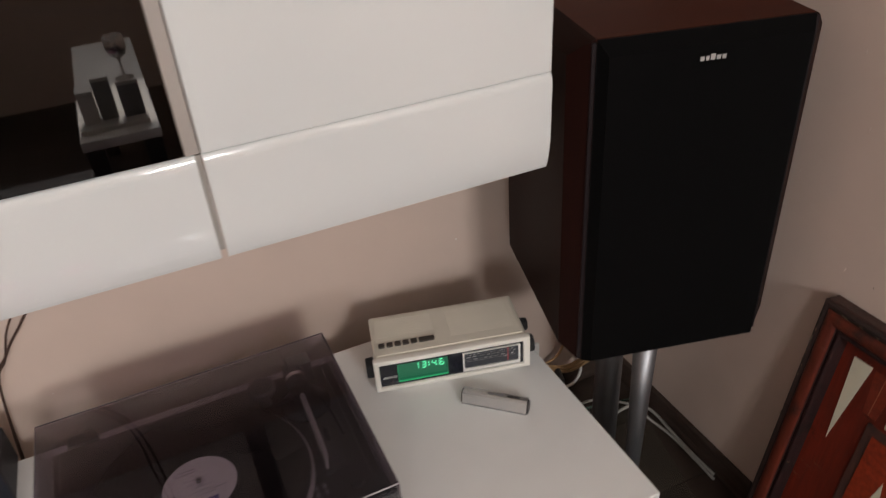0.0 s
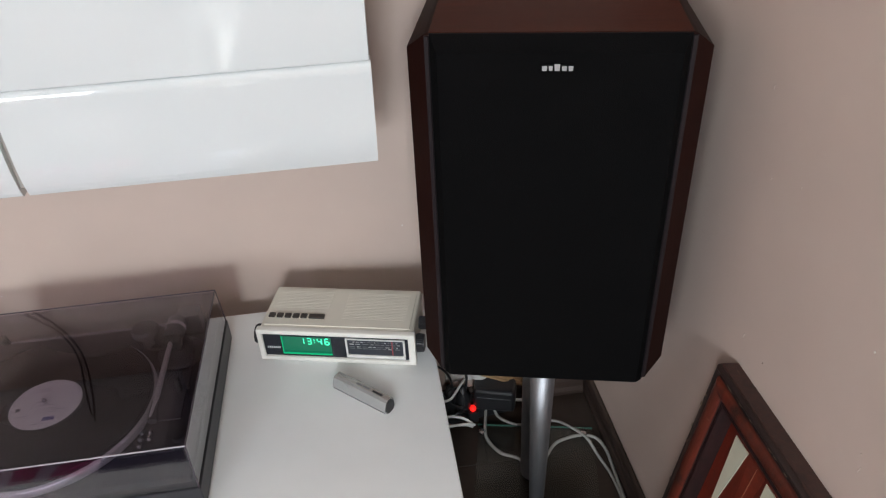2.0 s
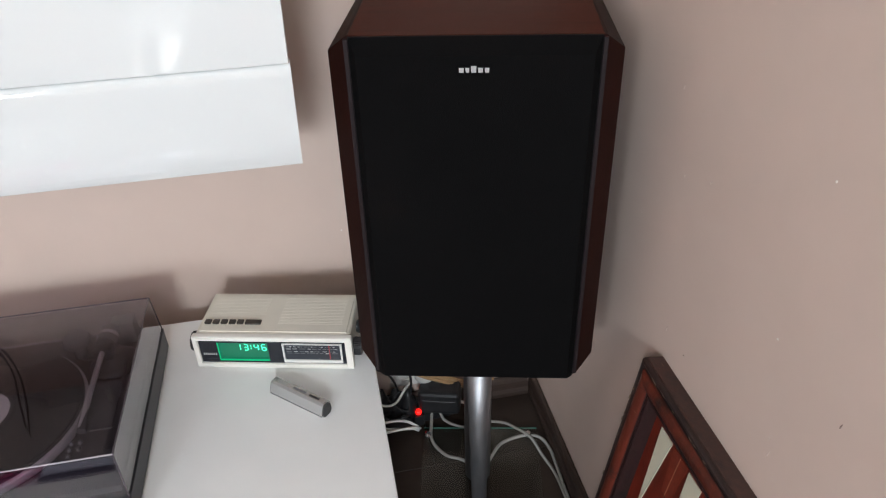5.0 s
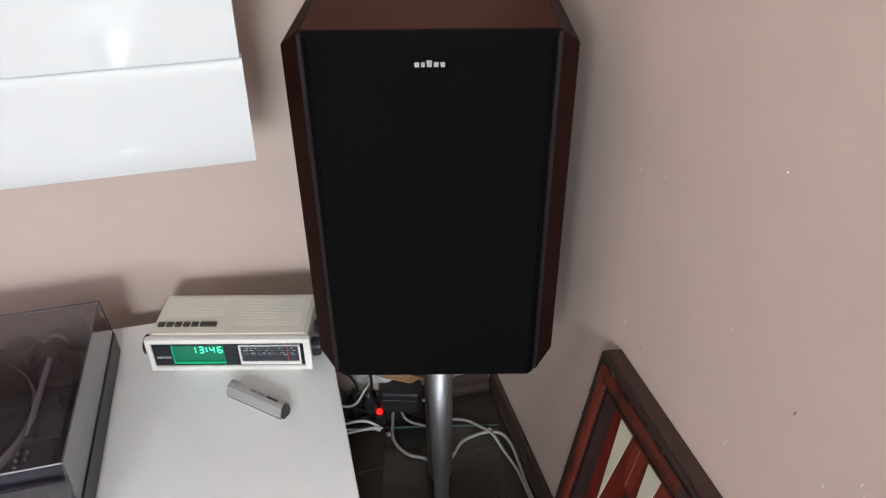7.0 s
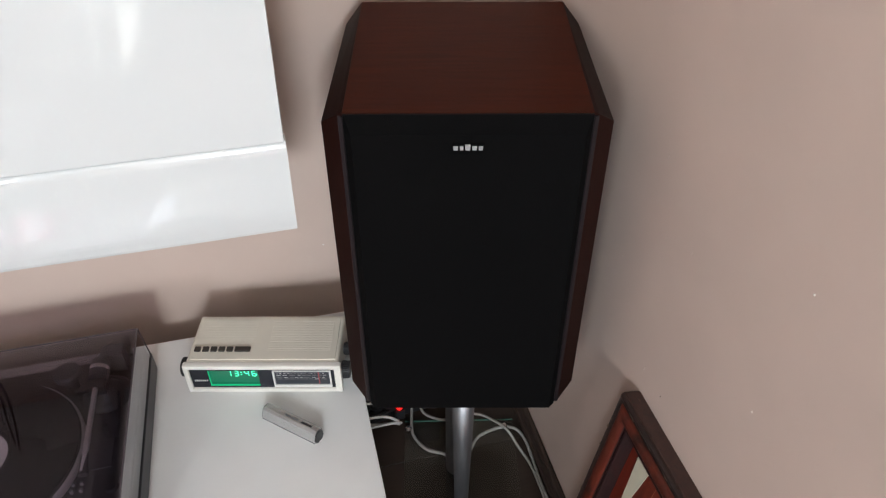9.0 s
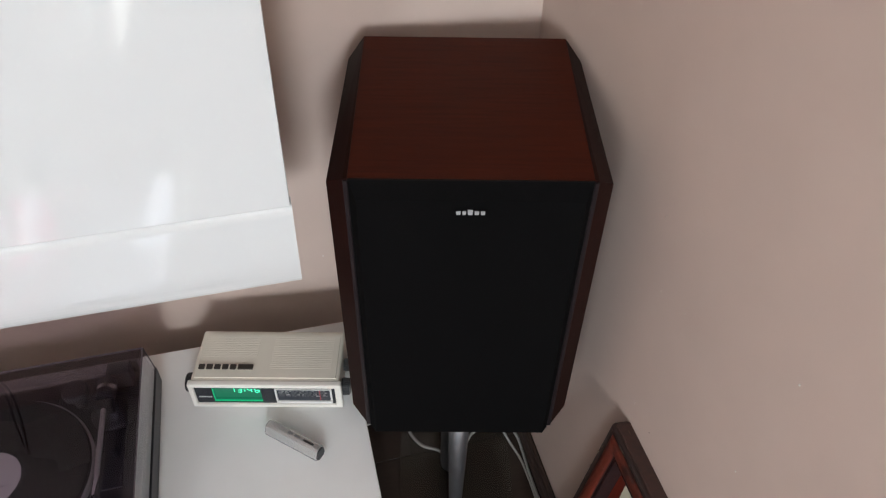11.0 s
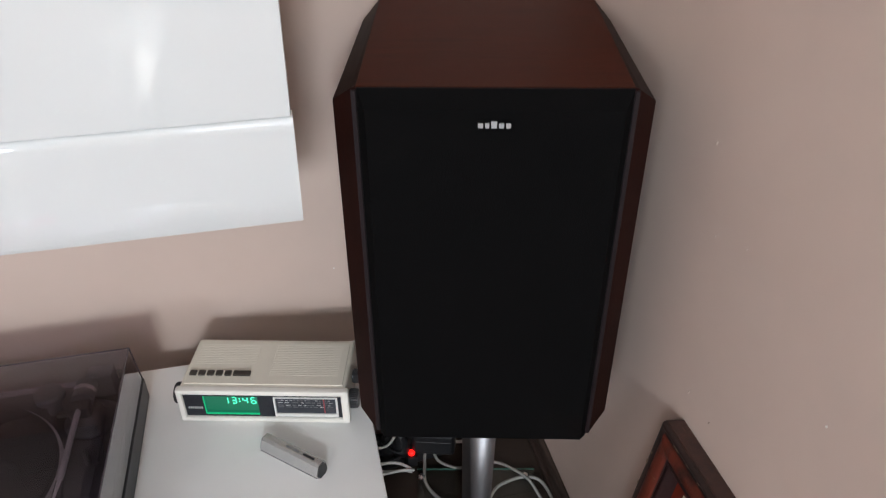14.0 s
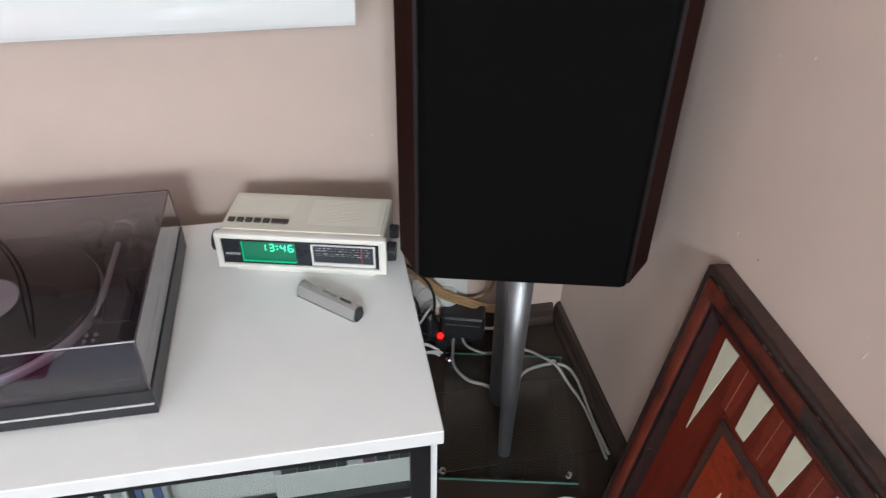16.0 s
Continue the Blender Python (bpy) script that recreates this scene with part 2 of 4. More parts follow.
WOODINNER = material("dark_inner_wood", (0.030, 0.011, 0.010), rough=0.5, spec=0.2, scale=20, stretch=(5, 2, 5), dark=(0.009, 0.006, 0.007), bump=0.3, bump_scale=80)
WOODPALE = material("pale_stringing", (0.30, 0.12, 0.06), rough=0.4)
for m, amount in ((WOODRAIL, 0.45), (WOODDARK, 0.6), (WOODINNER, 0.7), (WOODBLACK, 0.6), (WOODRED, 0.35), (WOODORANGE, 0.55), (WOODCHAR, 0.5)):
    worn(m, amount=amount)
CHIP = material("chipped_bare_wood", (0.26, 0.18, 0.12), rough=0.7)
IVORY = material("ivory_inlay", (0.55, 0.52, 0.40), rough=0.35, vary=0.06, scale=40, bump=0.05)
WHITECORD = material("greyish_white_cord", (0.33, 0.32, 0.295), rough=0.5, vary=0.08, scale=60)
WHITEPLASTIC = material("white_plastic", (0.74, 0.73, 0.70), rough=0.35, vary=0.05)
TANCORD = material("tan_speaker_cable", (0.42, 0.26, 0.13), rough=0.4, vary=0.2, scale=40)
BROWNCORD = material("dark_brown_cord", (0.055, 0.026, 0.018), rough=0.5, vary=0.15)
NAVY = material("dark_blue_plastic", (0.010, 0.012, 0.020), rough=0.5, vary=0.2)
BOOK_MATS = [material("book_" + n, c, rough=0.5, vary=0.2, scale=60) for n, c in
             (("red", (0.32, 0.06, 0.05)), ("black", (0.03, 0.03, 0.03)), ("grey", (0.35, 0.35, 0.34)), ("ochre", (0.40, 0.28, 0.10)), ("blue", (0.08, 0.12, 0.25)), ("white", (0.65, 0.63, 0.6)), ("plum", (0.10, 0.05, 0.07)))]


# ---- mesh helpers ----
def part(name, bm, mat, parent=None, label="", smooth=False):
    me = bpy.data.meshes.new(name)
    bmesh.ops.recalc_face_normals(bm, faces=bm.faces)
    bm.to_mesh(me)
    bm.free()
    if smooth:
        for f in me.polygons:
            f.use_smooth = True
    me.materials.append(mat)
    ob = new(name, me)
    if parent is not None:
        ob.parent = parent
    if label:
        tagged(ob, label)
    return ob


def thing(name, m, label, category, group="", kind=""):
    e = new(name)
    e.empty_display_size = 0.05
    e.matrix_world = m
    return tagged(e, label, category, group, kind)


def box(x0, x1, y0, y1, z0, z1, bevel=0.0, seg=2, bm=None):
    bm = bm or bmesh.new()
    m = Matrix.Translation(((x0 + x1) / 2, (y0 + y1) / 2, (z0 + z1) / 2)) @ Matrix.Diagonal((x1 - x0, y1 - y0, z1 - z0, 1))
    r = bmesh.ops.create_cube(bm, size=1, matrix=m)
    if bevel:
        es = list({e for v in r["verts"] for e in v.link_edges})
        bmesh.ops.bevel(bm, geom=es, offset=bevel, segments=seg, affect="EDGES", profile=0.6)
    return bm


def rod(p, q, r, r2=None, seg=24, bm=None, cap=True):
    """A cylinder or cone from p to q."""
    bm = bm or bmesh.new()
    p, q = Vector(p), Vector(q)
    d = q - p
    m = Matrix.Translation((p + q) / 2) @ d.to_track_quat("Z", "Y").to_matrix().to_4x4()
    bmesh.ops.create_cone(bm, cap_ends=cap, segments=seg, radius1=r, radius2=r if r2 is None else r2, depth=d.length, matrix=m)
    return bm


def lathe(profile, seg=40, bm=None, at=(0, 0, 0)):
    """A turned shape from (radius, height) pairs."""
    bm = bm or bmesh.new()
    rings = []
    for r, z in profile:
        if r < 1e-6:
            rings.append([bm.verts.new((at[0], at[1], at[2] + z))])
        else:
            rings.append([bm.verts.new((at[0] + r * math.cos(2 * math.pi * i / seg), at[1] + r * math.sin(2 * math.pi * i / seg), at[2] + z)) for i in range(seg)])
    for a, b in zip(rings, rings[1:]):
        for i in range(seg):
            j = (i + 1) % seg
            vs = [a[i % len(a)], a[j % len(a)], b[j % len(b)], b[i % len(b)]]
            vs = [v for k, v in enumerate(vs) if v not in vs[:k]]
            if len(vs) > 2:
                bm.faces.new(vs)
    return bm


def cord(points, r, seg=8, steps=8, bm=None):
    """A round cable through the points, with a smooth curve between them."""
    bm = bm or bmesh.new()
    ps = [Vector(p) for p in points]
    ps = [2 * ps[0] - ps[1]] + ps + [2 * ps[-1] - ps[-2]]
    line = []
    for a, b, c, d in zip(ps, ps[1:], ps[2:], ps[3:]):
        for k in range(steps):
            t = k / steps
            line.append(0.5 * ((2 * b) + (c - a) * t + (2 * a - 5 * b + 4 * c - d) * t * t + (3 * b - a - 3 * c + d) * t ** 3))
    line.append(ps[-2])
    rings = []
    for i, p in enumerate(line):
        d = (line[min(i + 1, len(line) - 1)] - line[max(i - 1, 0)]).normalized()
        u = d.cross(Vector((0.13, 0.21, 1))).normalized()
        v = d.cross(u)
        rings.append([bm.verts.new(p + r * (math.cos(2 * math.pi * k / seg) * u + math.sin(2 * math.pi * k / seg) * v)) for k in range(seg)])
    for a, b in zip(rings, rings[1:]):
        for k in range(seg):
            bm.faces.new((a[k], a[(k + 1) % seg], b[(k + 1) % seg], b[k]))
    bm.faces.new(rings[0])
    bm.faces.new(rings[-1][::-1])
    return bm


def hull(points):
    bm = bmesh.new()
    for p in points:
        bm.verts.new(p)
    bmesh.ops.convex_hull(bm, input=bm.verts[:])
    bmesh.ops.dissolve_limit(bm, angle_limit=0.01, verts=bm.verts[:], edges=bm.edges[:])
    return bm


def prism(outline, axis, a, b, bm=None):
    """An outline of 2D points drawn out along x, y or z from a to b."""
    bm = bm or bmesh.new()
    place = {"x": lambda p, s: (s, p[0], p[1]), "y": lambda p, s: (p[0], s, p[1]), "z": lambda p, s: (p[0], p[1], s)}[axis]
    lo = [bm.verts.new(place(p, a)) for p in outline]
    hi = [bm.verts.new(place(p, b)) for p in outline]
    n = len(outline)
    for i in range(n):
        bm.faces.new((lo[i], lo[(i + 1) % n], hi[(i + 1) % n], hi[i]))
    bm.faces.new(lo[::-1])
    bm.faces.new(hi)
    return bm


def structure(name, bm, mat, label, category):
    return tagged(part(name, bm, mat), label, category, kind="structure")


# ---- the room ----
RX, BY, LX, FY, CZ = 0.380, 0.602, -2.7, WIN_Y, 2.5
structure("wall_north", box(LX - 0.12, RX + 0.12, BY, BY + 0.12, 0, CZ), WALL, "plain pinkish beige painted plaster wall behind the sideboard", "wall")
wall_east = structure("wall_east", box(RX, RX + 0.12, FY - 0.12, BY, 0, CZ), WALL, "pinkish beige painted wall with small filler specks", "wall")

def speck(y, z, h, w, mat, label):
    """A small lump of filler or a nick on the east wall, drawn out upwards."""
    bm = bmesh.new()
    bmesh.ops.create_icosphere(bm, subdivisions=1, radius=1, matrix=Matrix.Translation((RX, y, z)) @ Matrix.Rotation(radians(14), 4, "X") @ Matrix.Diagonal((0.0011, w, h, 1)))
    part("speck", bm, mat, wall_east, label, smooth=True)


for y, z, h, w in ((0.134, 0.919, 0.0042, 0.0009), (0.079, 0.601, 0.0060, 0.0011), (0.044, 0.840, 0.0026, 0.0010), (0.100, 0.821, 0.0034, 0.0008), (0.193, 0.717, 0.0026, 0.0008), (-0.157, 0.622, 0.0075, 0.0007), (-0.152, 0.640, 0.0022, 0.0008), (-0.312, 0.741, 0.0030, 0.0012), (-0.318, 0.735, 0.0028, 0.0008)):
    speck(y, z, h, w, FILLER, "small pale lump of filler")
for y, z in ((-0.137, 0.937), (-0.123, 0.752)):
    speck(y, z, 0.0017, 0.0015, FILLERWHITE, "tiny white fleck")
for y, z, h in ((0.029, 0.598, 0.0016), (0.352, 0.291, 0.0018), (-0.228, 0.738, 0.0040)):
    speck(y, z, h, 0.0009, NICK, "tiny dark nick")
structure("wall_west", box(LX - 0.12, LX, FY - 0.12, BY, 0, CZ), WALL, "plain pinkish beige painted wall", "wall")
(ax0, ax1, az0, az1, _), (bx0, bx1, bz0, bz1, _) = WINDOWS
bm = box(LX, bx0, FY - 0.12, FY, 0, CZ)
box(bx1, ax0, FY - 0.12, FY, 0, CZ, bm=bm)
box(ax1, RX, FY - 0.12, FY, 0, CZ, bm=bm)
for x0, x1, z0, z1 in ((ax0, ax1, az0, az1), (bx0, bx1, bz0, bz1)):
    box(x0, x1, FY - 0.12, FY, 0, z0, bm=bm)
    box(x0, x1, FY - 0.12, FY, z1, CZ, bm=bm)
structure("wall_south", bm, WALL, "pinkish beige painted wall with the window opening", "wall")
structure("ceiling", box(LX - 0.12, RX + 0.12, FY - 0.12, BY + 0.12, CZ, CZ + 0.1), CEIL, "plain white painted ceiling", "ceiling")
floor = structure("floor", box(LX - 0.12, RX + 0.12, FY - 0.12, BY + 0.12, -0.1, -0.004), FLOOR_JOINT, "dark brown wood-look laminate plank floor", "floor")

for k, (x0, x1, z0, z1, _) in enumerate(WINDOWS):
    window = tagged(thing("window_%d" % (k + 1), pose((x0 + x1) / 2, FY, z0), "unseen white framed window added to let in daylight", "window"), kind="structure")
    w, h = (x1 - x0) / 2, z1 - z0
    bm = box(-w, -w + 0.05, -0.09, -0.03, 0, h)
    box(w - 0.05, w, -0.09, -0.03, 0, h, bm=bm)
    box(-w + 0.05, w - 0.05, -0.09, -0.03, 0, 0.05, bm=bm)
    box(-w + 0.05, w - 0.05, -0.09, -0.03, h - 0.05, h, bm=bm)
    part("window_frame", bm, WHITEPLASTIC, window)
    pane = part("pane", box(-w + 0.05, w - 0.05, -0.064, -0.060, 0.05, h - 0.05), PANE, window)
    pane.visible_shadow = False
    part("window_sill", box(-w - 0.04, w + 0.04, 0.002, 0.14, -0.03, -0.002, 0.006), WHITEPLASTIC, window)

# skirting: a foil-wrapped moulding with a rounded top
SK = [(0, 0), (0.018, 0), (0.018, 0.010), (0.014, 0.020), (0.012, 0.036), (0.009, 0.044), (0.004, 0.048), (0, 0.048)]
structure("baseboard_north", prism([(BY - 0.001 - y, z) for y, z in SK], "x", LX + 0.02, RX - 0.019), SKIRT, "low dark brown moulded skirting board", "baseboard")
structure("baseboard_east", prism([(RX - 0.001 - x, z) for x, z in SK], "y", FY + 0.02, BY - 0.001), SKIRT, "low dark brown moulded skirting board", "baseboard")
structure("baseboard_west", prism([(LX + 0.001 + x, z) for x, z in SK], "y", FY + 0.02, BY - 0.02), SKIRT, "low dark brown moulded skirting board", "baseboard")


# ---- wall cabinet: two units side by side ----
CX1, CG, CX0 = -0.0645, -0.4715, -0.872
CZ0, CZ1, CF = 0.8385, 1.62, 0.200
GROOVE = 0.9510
SPLAY = 0.019


def lower_panel():
    """Profile of the lower flap, in y and z: flat front, a rounded lower edge that turns back, and a soft lip on top."""
    pts = [(CF + 0.020, CZ0 + 0.0005), (CF + 0.0095, CZ0)]
    for k in range(9):
        a = k / 8
        pts.append((CF + 0.0080 * (1 - a) ** 2.0, CZ0 + 0.0010 + 0.050 * a ** 1.15))
    # a broad finger grip: the top rolls back behind the door's lower edge
    for k in range(9):
        a = math.pi / 2 * k / 8
        pts.append((CF + 0.0068 * (1 - math.cos(a)), GROOVE + 0.0140 * math.sin(a)))
    pts.append((CF + 0.020, GROOVE + 0.0141))
    return pts


def cabinet(x0, x1, label, glazed):
    c = thing("wall_cabinet", pose((x0 + x1) / 2, BY, CZ0), label, "wall cabinet", "wall cabinets")
    off = (-(x0 + x1) / 2, -BY, -CZ0)
    def at(bm):
        # the free end of the plain unit leans out a little towards the top
        if not glazed:
            for v in bm.verts:
                v.co.x += SPLAY * (v.co.z - CZ0) * (v.co.x - CG) / (CX1 - CG)
        bmesh.ops.translate(bm, verts=bm.verts[:], vec=off)
        return bm
    t = 0.018
    full0, full1 = x0, x1
    x0, x1 = x0 + 0.004, x1 - 0.032
    bm = box(x0, x0 + t, CF + 0.022, BY - 0.001, CZ0 + 0.004, CZ1)
    box(x1 - t, x1, CF + 0.022, BY - 0.001, CZ0 + 0.004, CZ1, bm=bm)
    box(x0 + t, x1 - t, CF + 0.022, BY - 0.001, CZ0 + 0.004, CZ0 + 0.022, bm=bm)
    box(x0 + t, x1 - t, CF + 0.022, BY - 0.001, CZ1 - t, CZ1, bm=bm)
    box(x0 + t, x1 - t, BY - 0.012, BY - 0.001, CZ0 + 0.022, CZ1 - t, bm=bm)
    part("body", at(bm), WHITE, c)
    x0, x1 = full0, full1
    part("lower_flap", at(prism(lower_panel(), "x", x0 + 0.002, x1 - 0.002)), GLOSS, c, "gloss flap with a rounded lower edge")
    z0 = GROOVE + 0.0153
    if glazed:
        d = part("door", at(box(x1 - 0.0105, x1 + 0.0038, CF + 0.002, CF + 0.020, z0, CZ1 - 0.002, 0.001)), SEAMLIGHT, c, "pale grey door edge")
        part("edge_strip", at(box(x1 - 0.0015, x1 + 0.0040, CF + 0.007, CF + 0.020, CZ0 + 0.012, GROOVE + 0.012)), SEAM, c, "grey seam strip")
        part("pane", at(box(x0 + 0.002, x1 - 0.011, CF + 0.001, CF + 0.006, z0 + 0.001, CZ1 - 0.004)), DARKGLASS, d, "dark smoked glass pane")
        bm = box(x0 + 0.002, x0 + 0.05, CF + 0.0065, CF + 0.020, z0, CZ1 - 0.004)
        box(x1 - 0.045, x1 - 0.0115, CF + 0.0065, CF + 0.020, z0, CZ1 - 0.004, bm=bm)
        box(x0 + 0.05, x1 - 0.045, CF + 0.0065, CF + 0.020, z0, z0 + 0.03, bm=bm)
        part("door_frame", at(bm), BLACKFRAME, d, "black frame behind the glass")
        part("back_lining", at(box(x0 + t + 0.005, x1 - t - 0.034, BY - 0.02, BY - 0.013, CZ0 + 0.024, CZ1 - t - 0.002)), BLACKFRAME, c)
        part("shelf", at(box(x0 + t + 0.005, x1 - t - 0.034, CF + 0.06, BY - 0.021, 1.262, 1.270)), BLACKFRAME, c)
    else:
        part("door", at(box(x0 + 0.002, x1 - 0.0035, CF, CF + 0.020, z0, CZ1 - 0.002, 0.0018)), GLOSS, c)
    return c


cabinet(CG + 0.001, CX1, "white high-gloss wall cabinet with a plain closed door", False)
cabinet(CX0, CG - 0.002, "white wall cabinet with a dark glass door", True)


# ---- sideboard ----
TZ, TY1, TX0 = 0.400, 0.510, -1.75
board = thing("sideboard", pose(-0.87, 0.25, 0), "low white sideboard with a black framed glass front", "sideboard")


def sb(bm):
    bmesh.ops.translate(bm, verts=bm.verts[:], vec=(0.87, -0.25, 0))
    return bm


part("top", sb(box(TX0, 0.0, 0.0, TY1, TZ - 0.024, TZ, 0.0012, 1)), WHITE, board)
for x in (TX0 + 0.006, -0.87, -0.0145):
    part("side_panel", sb(box(x, x + 0.008, 0.012, TY1 - 0.01, 0.0, TZ - 0.0245)), WHITE, board)
part("back_panel", sb(box(TX0 + 0.015, -0.0155, TY1 - 0.02, TY1 - 0.012, 0.03, TZ - 0.025)), WHITE, board)
part("bottom_panel", sb(box(TX0 + 0.015, -0.0155, 0.03, TY1 - 0.021, 0.05, 0.066)), WHITE, board)
part("middle_shelf", sb(box(TX0 + 0.015, -0.0155, 0.03, TY1 - 0.021, 0.215, 0.231)), WHITE, board)
for x0, x1 in ((-0.861, -0.016), (TX0 + 0.016, -0.872)):
    f = part("drawer_front", sb(box(x0, x1, 0.006, 0.022, 0.362, 0.375)), BLACKFRAME, board, "black framed drawer front with a pale glass pane")
    part("stile", sb(box(x1 - 0.026, x1, 0.006, 0.022, 0.236, 0.3615)), BLACKFRAME, f)
    part("stile", sb(box(x0, x0 + 0.026, 0.006, 0.022, 0.236, 0.3615)), BLACKFRAME, f)
    part("rail", sb(box(x0 + 0.0265, x1 - 0.0265, 0.006, 0.022, 0.268, 0.288)), BLACKFRAME, f)
    part("pane", sb(box(x0 + 0.027, x1 - 0.027, 0.012, 0.016, 0.2885, 0.3615)), SHEET, f)
    part("drawer_back", sb(box(x0 + 0.027, x1 - 0.027, 0.0325, 0.036, 0.2365, 0.3612)), FROST, f)

# media cases stand in the drawer behind the glass
rng = random.Random(4)
x = -0.480
while x < -0.345:
    w = rng.uniform(0.006, 0.013)
    b = thing("media_case", pose(x, 0.0175, 0.2885), "thin media case standing in the glass fronted drawer", "media case", "media cases")
    part("case", box(0, w - 0.0008, 0, 0.013, -0.0515, rng.uniform(0.060, 0.072), 0.0006, 1), BOOK_MATS[rng.randrange(6)], b)
    x += w
ledge = thing("drawer_tray", pose(-0.125, 0.0175, 0.2885), "pale tray in the glass fronted drawer", "tray")
part("tray_body", box(-0.09, 0.084, 0.0, 0.0135, -0.0515, 0.0480, 0.0006, 1), FROST, ledge)
x = -0.205
while x < -0.050:
    w = rng.uniform(0.010, 0.034)
    b = thing("media_case", pose(x, 0.0175, 0.3367), "thin media case lying in the glass fronted drawer", "media case", "media cases")
    part("case", box(0, w - 0.0008, 0, 0.013, 0, rng.uniform(0.0090, 0.0150), 0.0006, 1), BOOK_MATS[rng.choice((1, 1, 1, 2, 6))], b)
    x += w


# ---- turntable ----
tt = thing("turntable", pose(-0.5700, 0.270, TZ), "dark turntable with a closed smoked acrylic lid and a record", "turntable")
# local: x right, y back, z up from the sideboard's top
for sx in (-1, 1):
    for sy in (-1, 1):
        part("foot", rod((sx * 0.17, sy * 0.13, 0), (sx * 0.17, sy * 0.13, 0.0095), 0.022), BLACKP, tt)
PX0, PX1, PY0, PY1 = -0.207, 0.2225, -0.1838, 0.172
part("plinth", box(PX0, PX1, PY0, PY1, 0.0035, 0.044, 0.0015), PLINTH, tt)
part("trim_line", box(PX0 + 0.001, PX1 - 0.002, PY0 - 0.0012, PY0 + 0.001, 0.0205, 0.0232), SILVER, tt, "thin silver trim line")
part("deck", box(PX0 + 0.012, PX1 - 0.012, PY0 + 0.012, PY1 - 0.012, 0.0445, 0.056, 0.002), DECK, tt)
RCX, RCY = -0.0108, -0.0225
plat = part("platter", lathe([(0, 0.0565), (0.149, 0.0565), (0.1520, 0.059), (0.1535, 0.063), (0.1535, 0.0700), (0.1520, 0.0725), (0, 0.073)], 72, at=(RCX, RCY, 0)), RIMMETAL, tt, "silver rimmed platter", smooth=True)
part("mat", lathe([(0, 0.0732), (0.1490, 0.0732), (0.1500, 0.0745), (0.1495, 0.0757), (0, 0.0760)], 72, at=(RCX, RCY, 0)), BLACKP, plat, "black rubber mat")
rec = part("record", lathe([(0.0036, 0.0767), (0.1445, 0.0767), (0.1480, 0.078), (0.1475, 0.0792), (0.1435, 0.0796), (0.142, 0.0792), (0.058, 0.0792), (0.055, 0.0798), (0.0036, 0.0798), (0.0036, 0.0767)], 72, at=(RCX, RCY, 0)), VINYL, tt, "black vinyl record")
part("label", lathe([(0.0036, 0.0800), (0.0495, 0.0800), (0.0500, 0.0804), (0.0036, 0.0806)], 48, at=(RCX, RCY, 0)), LABEL, rec, "white paper label with faint print")
part("print", box(RCX - 0.040, RCX - 0.034, RCY - 0.010, RCY - 0.004, 0.0807, 0.0810), PRINTDIM, rec)
for k in range(5):
    part("print", box(RCX - 0.020 + 0.003 * k, RCX + 0.012 + 0.002 * k, RCY + 0.012 - 0.0075 * k, RCY + 0.0128 - 0.0075 * k, 0.0807, 0.0810), PRINT, rec)
for x0, y0, w in ((-0.030, 0.026, 0.030), (-0.024, 0.031, 0.022), (-0.036, -0.022, 0.016), (0.012, -0.014, 0.022), (-0.010, -0.040, 0.018)):
    part("print", box(RCX + x0, RCX + x0 + w, RCY + y0, RCY + y0 + 0.0013, 0.0807, 0.0810), PRINT, rec)
part("print", box(RCX + 0.004, RCX + 0.020, RCY - 0.034, RCY - 0.027, 0.0807, 0.0810), BLUEPRINT, rec)
part("spindle", lathe([(0.0033, 0.0765), (0.0033, 0.088), (0.002, 0.090), (0, 0.0905)], 16, at=(RCX, RCY, 0)), CHROME, tt)
arm = part("tonearm", cord([(0.1580, 0.074, 0.0995), (0.1572, 0.02, 0.0990), (0.1562, -0.035, 0.0970), (0.1556, -0.066, 0.095)], 0.0042), RIMMETAL, tt, "straight silver tonearm tube", smooth=True)
part("headshell", hull([(0.1515, -0.064, 0.093), (0.1600, -0.064, 0.093), (0.1610, -0.094, 0.086), (0.1470, -0.094, 0.086), (0.1515, -0.064, 0.098), (0.1600, -0.064, 0.098), (0.1600, -0.092, 0.091), (0.1480, -0.092, 0.091)]), BLACKP, arm, "black headshell")
part("gimbal", box(0.1440, 0.1720, 0.056, 0.076, 0.084, 0.1040, 0.004), BLACKP, arm, "black pivot housing")
part("cartridge", box(0.1490, 0.1590, -0.092, -0.075, 0.0810, 0.0855, 0.001), BLACKP, arm)
part("finger_lift", hull([(0.1530, -0.067, 0.0985), (0.1590, -0.067, 0.0985), (0.1500, -0.089, 0.0925), (0.1535, -0.089, 0.0925), (0.156, -0.069, 0.0992), (0.1515, -0.088, 0.0932)]), SILVER, arm, "bright finger lift")
part("arm_base", lathe([(0, 0.0565), (0.038, 0.0565), (0.038, 0.061), (0.031, 0.066), (0.022, 0.070), (0.019, 0.082), (0.012, 0.084), (0, 0.084)], 32, at=(0.163, 0.080, 0)), BLACKP, tt, smooth=True)
part("base_screw", lathe([(0, 0.0662), (0.0030, 0.0662), (0.0030, 0.078), (0.0018, 0.0800), (0, 0.0802)], 16, at=(0.1790, 0.080, 0)), CHROME, tt, "bright pivot screw")
part("base_screw", lathe([(0, 0.0700), (0.0022, 0.0700), (0.0022, 0.078), (0.0014, 0.0795), (0, 0.0797)], 16, at=(0.1395, 0.082, 0)), CHROME, tt)
